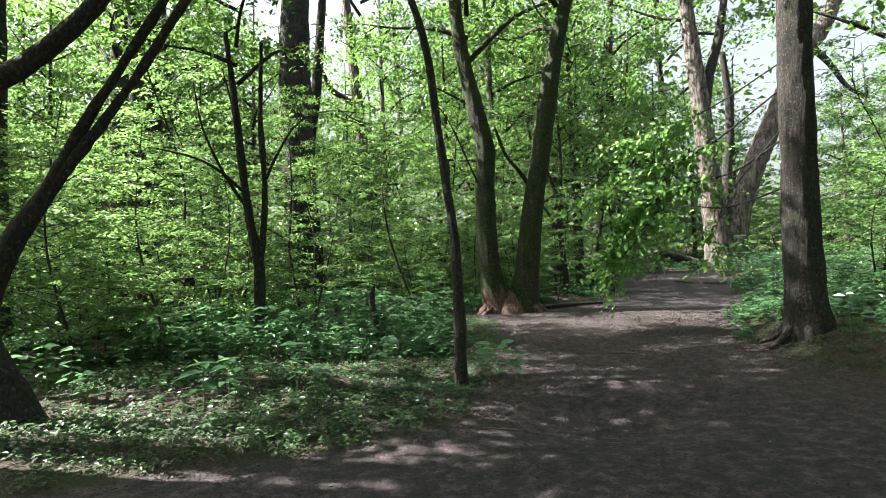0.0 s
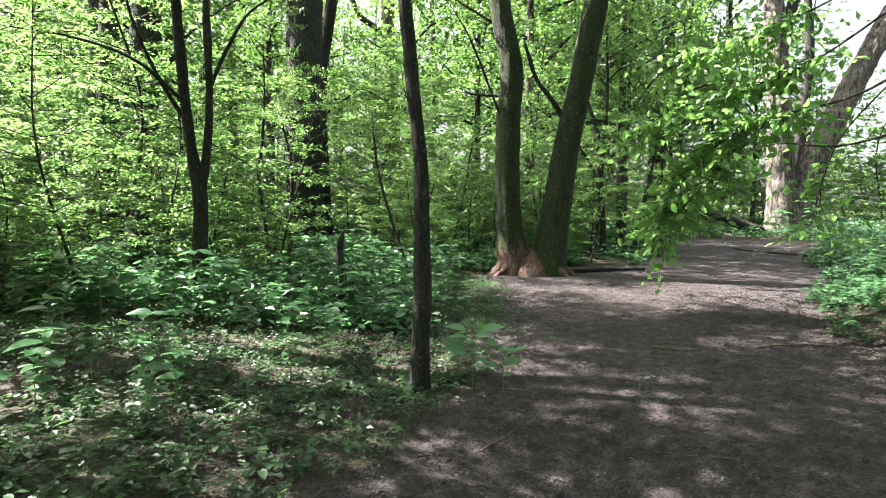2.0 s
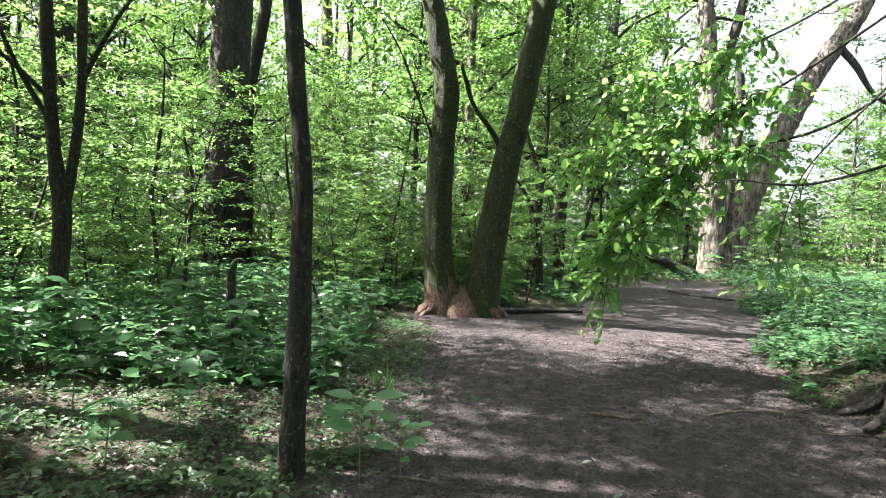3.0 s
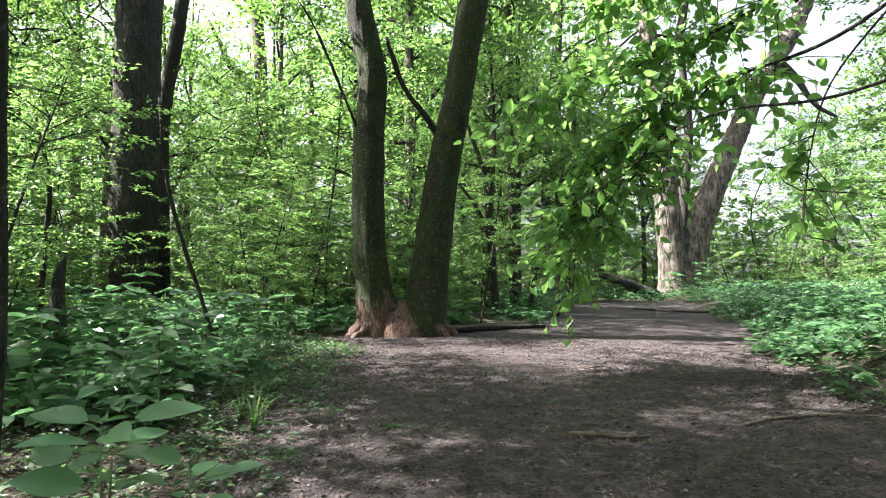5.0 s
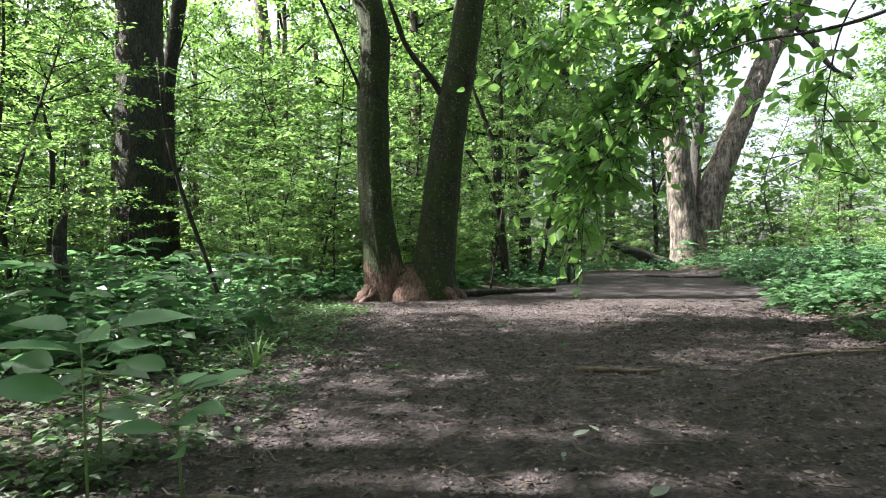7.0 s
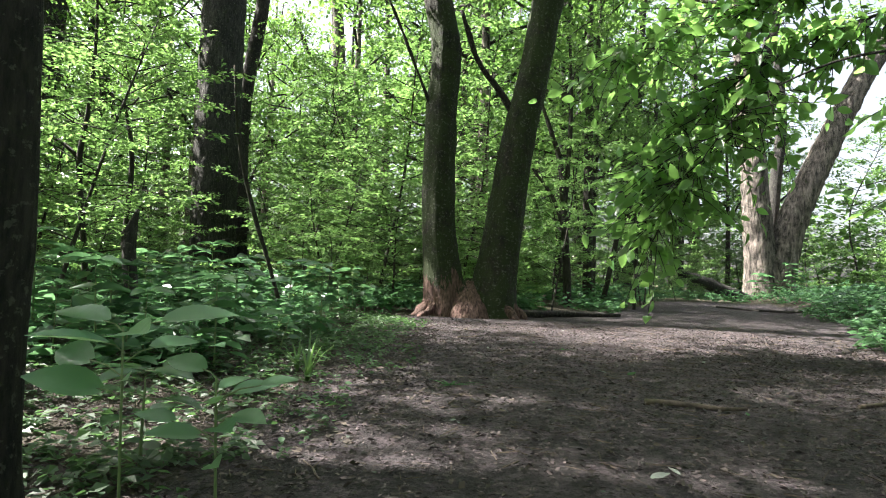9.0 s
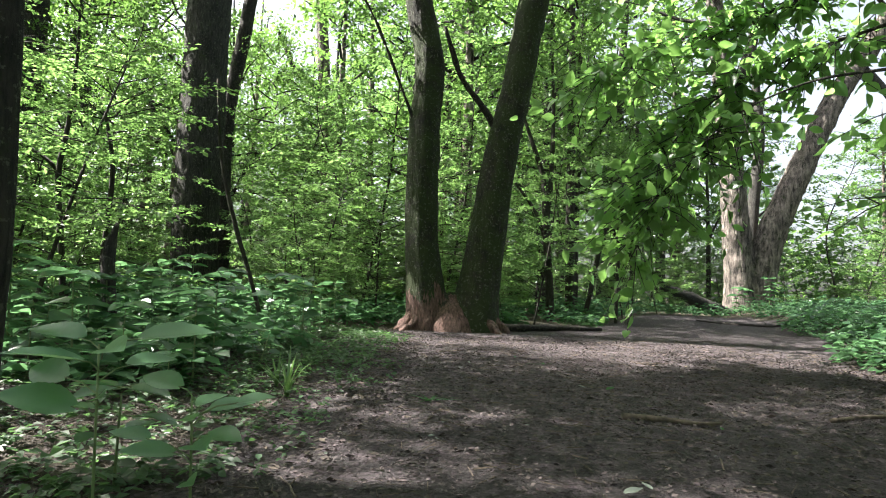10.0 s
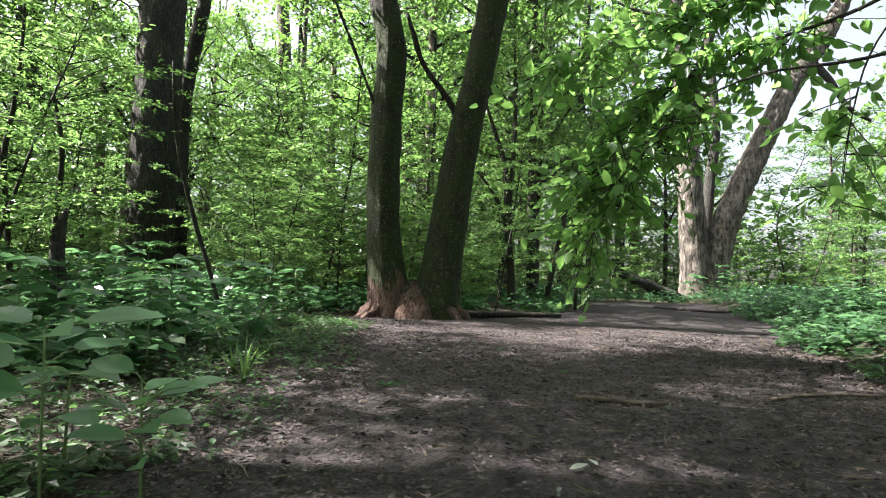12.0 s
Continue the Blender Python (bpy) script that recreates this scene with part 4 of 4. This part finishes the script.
leaved_herb(0.455, 5.90, 0.44, ((-0.151, 0.04, 0.455, 0.19), (-0.098, -0.08, 0.401, 0.18), (0.093, -0.12, 0.435, 0.16), (0.193, 0.04, 0.458, 0.19), (-0.183, 0.08, 0.336, 0.16), (-0.127, -0.05, 0.275, 0.18),
                                (0.046, -0.06, 0.301, 0.09), (0.096, 0.12, 0.377, 0.14)), 1)
leaved_herb(0.72, 5.90, 0.31, ((-0.098, 0.02, 0.334, 0.13), (0.014, -0.08, 0.251, 0.13), (-0.08, -0.06, 0.163, 0.13), (0.063, -0.11, 0.193, 0.14), (0.117, -0.04, 0.212, 0.14), (0.095, 0.05, 0.269, 0.12), (0.168, 0.02, 0.289, 0.10),
                               (0.041, -0.10, 0.097, 0.10), (-0.182, 0.04, 0.178, 0.12), (0.025, 0.09, 0.279, 0.12)), 2)
for k, row in enumerate(((0.30, 6.35, 0.36, 0.14, 3, 290),
                         (-0.42, 12.95, 0.62, 0.20, 5, 40), (-0.66, 12.8, 0.55, 0.19, 5, 200), (-0.2, 12.75, 0.48, 0.18, 4, 100), (-0.05, 13.0, 0.70, 0.17, 4, 310), (-0.35, 8.1, 0.35, 0.14, 4, 20), (0.1, 8.7, 0.30, 0.14, 4, 130))):
    near_herb(k, *row)
rng = np.random.default_rng(31)
KEEP_CLEAR = [(1.6, 14.3, 0.9), (-5.5, 21.7, 0.8), (-3.8, 9.9, 0.2), (5.5, 7.4, 0.8), (0.05, 5.95, 0.25)]
herb_spots = scatter(rng, 150, (-6.5, 0.6, 7.6, 13.5), 0.6, 0.22, (0.7, 1.35)) + scatter(rng, 45, (-6, -1.0, 4.5, 7.8), 0.9, 0.3, (0.5, 0.95)) + scatter(rng, 70, (5.5, 12, 5, 18), 0.7, 0.3, (0.6, 1.1))
herb_spots += [(16.2, 34.4, 2.2, 0), (17.0, 34.2, 2.4, 90), (17.9, 34.3, 2.3, 200), (18.7, 34.5, 2.2, 300), (16.6, 34.0, 1.8, 50), (18.2, 33.9, 1.9, 130)]
place(HERBS, herb_spots, "herbs")


def undergrowth(name, label, n, box, gap, height, leaf, per, seed, mat, kindof="undergrowth"):
    """Dense low plants that nobody could count, as one sheet of leaves."""
    rng = np.random.default_rng(seed)
    P, D = [], []
    k = 0
    while k < n:
        x, y = rng.uniform(box[0], box[1]), rng.uniform(box[2], box[3])
        if noise.noise((x * 0.5, y * 0.5, seed)) < -0.28 or not clear(x, y, gap + 0.5 * noise.noise((x * 1.3, y * 1.3, 2))):
            k += 0.2
            continue
        k += 1
        h = height * rng.uniform(0.5, 1.3) * (0.75 + 0.7 * noise.noise((x * 0.4, y * 0.4, 9)))
        z = land(x, y)
        u = rng.uniform(0.15, 1, per) ** 0.7
        a = rng.uniform(0, 6.28, per)
        d = np.stack((np.cos(a), np.sin(a), rng.normal(size=per) * 0.2), 1)
        P.append(np.stack((np.full(per, x), np.full(per, y), z + h * u), 1) + d * leaf * rng.uniform(0.1, 1.1, (per, 1)))
        D.append(d)
    P, D = np.vstack(P), np.vstack(D)
    tagged(new(name, leaf_cloud(name, rng, P, D, leaf, mat, 6 if leaf > 0.1 else 4 if seed in (15, 19) else False, 0.3, 0.15, 0.65)), label, kindof, kind="stuff")


undergrowth("undergrowth", "dense knee-high green herbs under the trees", 3600, (-14, 3, 7.8, 24), 0.75, 0.45, 0.15, 12, 3, LEAF_HERB)
undergrowth("undergrowth", "green herbs along the far path", 3600, (-22, 30, 18, 50), 0.4, 0.6, 0.2, 10, 5, LEAF_HERB)
undergrowth("bank_undergrowth", "green herbs covering the bank beside the path", 2600, (5, 26, 4, 34), 0.5, 0.45, 0.15, 12, 8, LEAF_HERB)
undergrowth("ground_cover", "small creeping green leaves over leaf mould", 4200, (-6, 2.2, 2, 14), 0.05, 0.10, 0.05, 9, 13, LEAF_COVER, "ground cover")
undergrowth("ground_cover", "small creeping green leaves over leaf mould", 480, (-5, 0.4, 3.0, 7), 0.35, 0.12, 0.06, 9, 15, LEAF_COVER, "ground cover")
undergrowth("ground_cover", "small green seedlings at the path edge", 420, (-1.6, 1.1, 5.6, 9.5), -0.38, 0.07, 0.030, 7, 19, LEAF_COVER, "ground cover")
undergrowth("ground_cover", "small green seedlings before the twin tree", 380, (-1.2, 1.6, 9, 13.4), -0.3, 0.10, 0.05, 8, 23, LEAF_COVER, "ground cover")
undergrowth("bank_undergrowth", "green herbs along the foot of the bank", 1000, (4.6, 11, 8.2, 20), 0.0, 0.34, 0.12, 12, 27, LEAF_HERB)
undergrowth("ground_cover", "small creeping green leaves along the bank", 2500, (4.3, 11, 3, 20), 0.0, 0.10, 0.05, 9, 17, LEAF_COVER, "ground cover")


# ---- litter ----
def litter(name, label, n, box, size, mat, seed, on_path):
    rng = np.random.default_rng(seed)
    P, D, N = [], [], []
    while len(P) < n:
        x, y = rng.uniform(box[0], box[1]), rng.uniform(box[2], box[3])
        lo, hi = edges(y)
        middle = min(x - lo, hi - x)
        if rng.uniform() > (1.0 if middle < 0.5 else on_path):
            continue
        P.append((x, y, land(x, y) + rng.uniform(0.004, 0.012)))
        a = rng.uniform(0, 6.28)
        D.append((math.cos(a), math.sin(a), rng.normal() * 0.12))
        N.append((rng.normal() * 0.8, rng.normal() * 0.8, 1))
    L = size * rng.uniform(0.5, 1.4, n)
    v, f = leaf_geo(P, D, N, L, L * rng.uniform(0.18, 0.65, n), False, -0.05)
    tagged(new(name, mesh_of(name, v, f, mat)), label, "leaf litter", kind="stuff")


litter("leaf_litter", "brown dead leaves strewn on the earth", 30000, (-4, 6.5, 0.5, 14), 0.036, LITTER, 71, 0.22)
litter("leaf_litter", "small dark crumbs of dead leaf on the path", 120000, (-1.2, 5.6, 3.8, 13), 0.021, CRUMB, 72, 0.8)
litter("pale_leaf_bits", "pale scraps of fallen leaf on the path", 900, (-2, 6, -2.5, 16), 0.024, LITTER_PALE, 73, 0.9)


def twig_litter(n, seed):
    """Short bits of dead stick, too many to count."""
    rng = np.random.default_rng(seed)
    V, Fs = [], []
    while len(Fs) < n * 5:
        y = rng.uniform(0.5, 14)
        lo, hi = edges(y)
        x = rng.uniform(lo - 2.0, hi + 0.7)
        a, ln, r = rng.uniform(0, 6.28), rng.uniform(0.02, 0.12), rng.uniform(0.001, 0.0035)
        ex, ey = x + math.cos(a) * ln, y + math.sin(a) * ln
        tube(V, Fs, np.array(((x, y, land(x, y) + 0.008, r), (ex, ey, land(ex, ey) + 0.008 + rng.uniform(0, 0.015), r * 0.7))), 3)
    tagged(new("twig_litter", mesh_of("twig_litter", V, Fs, TWIG)), "bits of dead twig strewn on the earth", "twigs", kind="stuff")


twig_litter(4200, 66)


def twig_thing(name, label, x, y, length, radius, turn, seed, fork=True, cat="twig", mat=None):
    rng = np.random.default_rng(seed)
    a = radians(turn)
    V, Fs = [], []
    root = thing(name, label, cat, "fallen twigs" if cat == "twig" else "", at=(x, y, land(x, y)))
    pts = []
    for u in np.linspace(-0.5, 0.5, 5):
        px, py = x + math.cos(a) * u * length + rng.normal() * length * 0.03, y + math.sin(a) * u * length + rng.normal() * length * 0.03
        pts.append((px - x, py - y, land(px, py) + radius * 0.8 - root.location.z, radius * (1.1 - 0.6 * (u + 0.5))))
    line = spline(pts, length / 14)
    tube(V, Fs, line, 7, radius * 0.12)
    if fork:
        q = line[len(line) // 2, :3]
        b = a + rng.choice((-0.7, 0.7))
        e = q + np.array((math.cos(b), math.sin(b), 0.05)) * length * 0.35
        tube(V, Fs, np.array(((*q, radius * 0.6), (*((q + e) / 2 + (0, 0, 0.01)), radius * 0.4), (*e, radius * 0.2))), 5)
    part("wood", mesh_of("wood", V, Fs, mat or TWIG, True), root)


twig_thing("fallen_log", "dark fallen branch lying at the foot of the twin tree", 3.3, 15.1, 2.3, 0.075, 15, 1, False, "log", BARK_DARK)
twig_thing("fallen_branch", "thin dark fallen branch across the path edge", 10.6, 21.5, 5.6, 0.05, 105, 2, True, "branch", BARK_DARK)
twig_thing("surface_root", "pale worn root crossing the trodden earth", 4.3, 7.85, 1.6, 0.013, 8, 3, True, "root")
twig_thing("fallen_branch", "dead branch lying among the herbs", -4.6, 10.6, 2.6, 0.07, 10, 4, True, "branch", BARK_DARK)
twig_thing("fallen_stick", "pale barkless stick lying on the path", 2.61, 7.35, 0.48, 0.017, -10, 5, False, "stick")
rng = np.random.default_rng(91)
for i in range(70):
    y = rng.uniform(-1, 13)
    lo, hi = edges(y)
    x = rng.uniform(lo - 1.2, hi + 0.5)
    twig_thing("fallen_twig", "thin brown twig lying on the earth", x, y, rng.uniform(0.12, 0.5), rng.uniform(0.004, 0.010), rng.uniform(0, 180), 400 + i, i % 2 == 0)

old = thing("fallen_tree", "grey mossy fallen trunk lying beyond the path", "log", at=(15.3, 35.5, 0.1))
trunk_part(old, "trunk", [(12.6, 34.6, 1.35, 0.16), (13.4, 34.7, 1.12, 0.24), (14.3, 34.8, 0.80, 0.29), (15.3, 34.9, 0.40, 0.33), (16.4, 35.0, 0.0, 0.34)], BARK_GREY, 18, 0.15, 0.05)


# ---- single leaves, tufts and dead wood ----
def fallen_leaf(x, y, size, turn, pale):
    size *= 0.72
    a = radians(turn)
    v, f = blade_geo([(0, 0, 0.012)], [(math.cos(a), math.sin(a), 0.1)], [(0.15, -0.1, 1)], [size], [size * 0.6], 7, 5, -0.15)
    ob = tagged(new("fallen_leaf", mesh_of("fallen_leaf", v, f, LITTER_PALE if pale else LEAF_HERB)), "pale curled fallen leaf on the path" if pale else "fresh green fallen leaf on the path", "leaf", "fallen leaves")
    ob.location = (x, y, land(x, y))


for x, y, size, turn, pale in ((2.56, 8.35, 0.17, 30, False), (2.42, 8.40, 0.12, 160, True), (2.00, 6.15, 0.15, 10, True), (2.10, 6.20, 0.11, 120, True), (1.90, 5.95, 0.07, 60, True), (2.05, 5.62, 0.16, 20, True), (2.8, 7.2, 0.09, 75, False), (3.4, 9.2, 0.1, 40, True),
                               (1.2, 5.2, 0.08, 140, True), (2.6, 4.4, 0.09, 20, True), (1.7, 9.6, 0.1, 100, True), (3.6, 6.1, 0.08, 10, True), (0.9, 6.9, 0.08, 40, False), (2.2, 10.4, 0.1, 70, False)):
    fallen_leaf(x, y, size * 0.55, turn, pale)


def tuft(name, label, x, y, blades, length, width, spread, mat, seed, rise=1.0):
    """A clump of narrow arching blades, every blade a part."""
    rng = np.random.default_rng(seed)
    root = thing(name, label, "grass", at=(x, y, land(x, y)))
    for i in range(blades):
        a, out, ln = rng.uniform(0, 6.28), rng.uniform(0.2, spread), length * rng.uniform(0.6, 1.2)
        d = np.array((math.cos(a), math.sin(a)))
        sd = np.array((-d[1], d[0], 0)) * width / 2
        v = []
        for u in (0, 0.35, 0.7, 1.0):
            c = np.array((*(d * out * ln * u ** 1.6), max(0.006, rise * ln * u * (1 - 0.35 * out * u))))
            v += [c + sd * (1.02 - u), c - sd * (1.02 - u)]
        part("blade", mesh_of("blade", [tuple(q) for q in v], [(0, 1, 3, 2), (2, 3, 5, 4), (4, 5, 7, 6)], mat), root)


tuft("grass_tuft", "tuft of bright green grass beside the path", 0.55, 7.75, 9, 0.30, 0.030, 0.7, LEAF_SAP, 1)
tuft("grass_tuft", "tuft of bright green grass beside the path", 0.40, 8.1, 10, 0.28, 0.02, 0.9, LEAF_SAP, 2)
tuft("grass_tuft", "low tuft of grass under the trees", -0.2, 9.6, 16, 0.26, 0.018, 1.0, LEAF_SAP, 3)
tuft("grass_tuft", "low tuft of grass under the trees", -0.6, 10.4, 16, 0.28, 0.018, 1.0, LEAF_SAP, 4)
tuft("grass_tuft", "low tuft of grass beside the bank", 6.4, 9.4, 14, 0.26, 0.02, 1.0, LEAF_SAP, 5)
tuft("leafy_sprig", "torn-off leafy green sprig lying on the path", 1.37, 7.70, 22, 0.13, 0.028, 1.6, LEAF_HERB, 6, 0.25)
tuft("leafy_sprig", "small torn-off green sprig on the path", 2.4, 9.9, 10, 0.10, 0.025, 1.6, LEAF_HERB, 7, 0.25)

log = thing("rotten_log", "dark rotten fallen log among the herbs", "log", at=(-6.8, 11.6, 0.05))
trunk_part(log, "trunk", [(-7.9, 11.2, 0.16, 0.15), (-7.2, 11.4, 0.19, 0.16), (-6.4, 11.8, 0.20, 0.15), (-5.7, 12.2, 0.22, 0.12)], BARK_DARK, 14, 0.12, 0.02)
stub = thing("rotten_stump", "dark broken rotten stump behind a fallen log", "stump", at=(-6.6, 13.0, 0))
trunk_part(stub, "trunk", [(-6.6, 13.0, -0.1, 0.34), (-6.6, 13.0, 0.5, 0.27), (-6.55, 13.0, 1.0, 0.24), (-6.5, 13.0, 1.35, 0.13)], BARK_DARK, 16, 0.1, 0.04, 0.3)
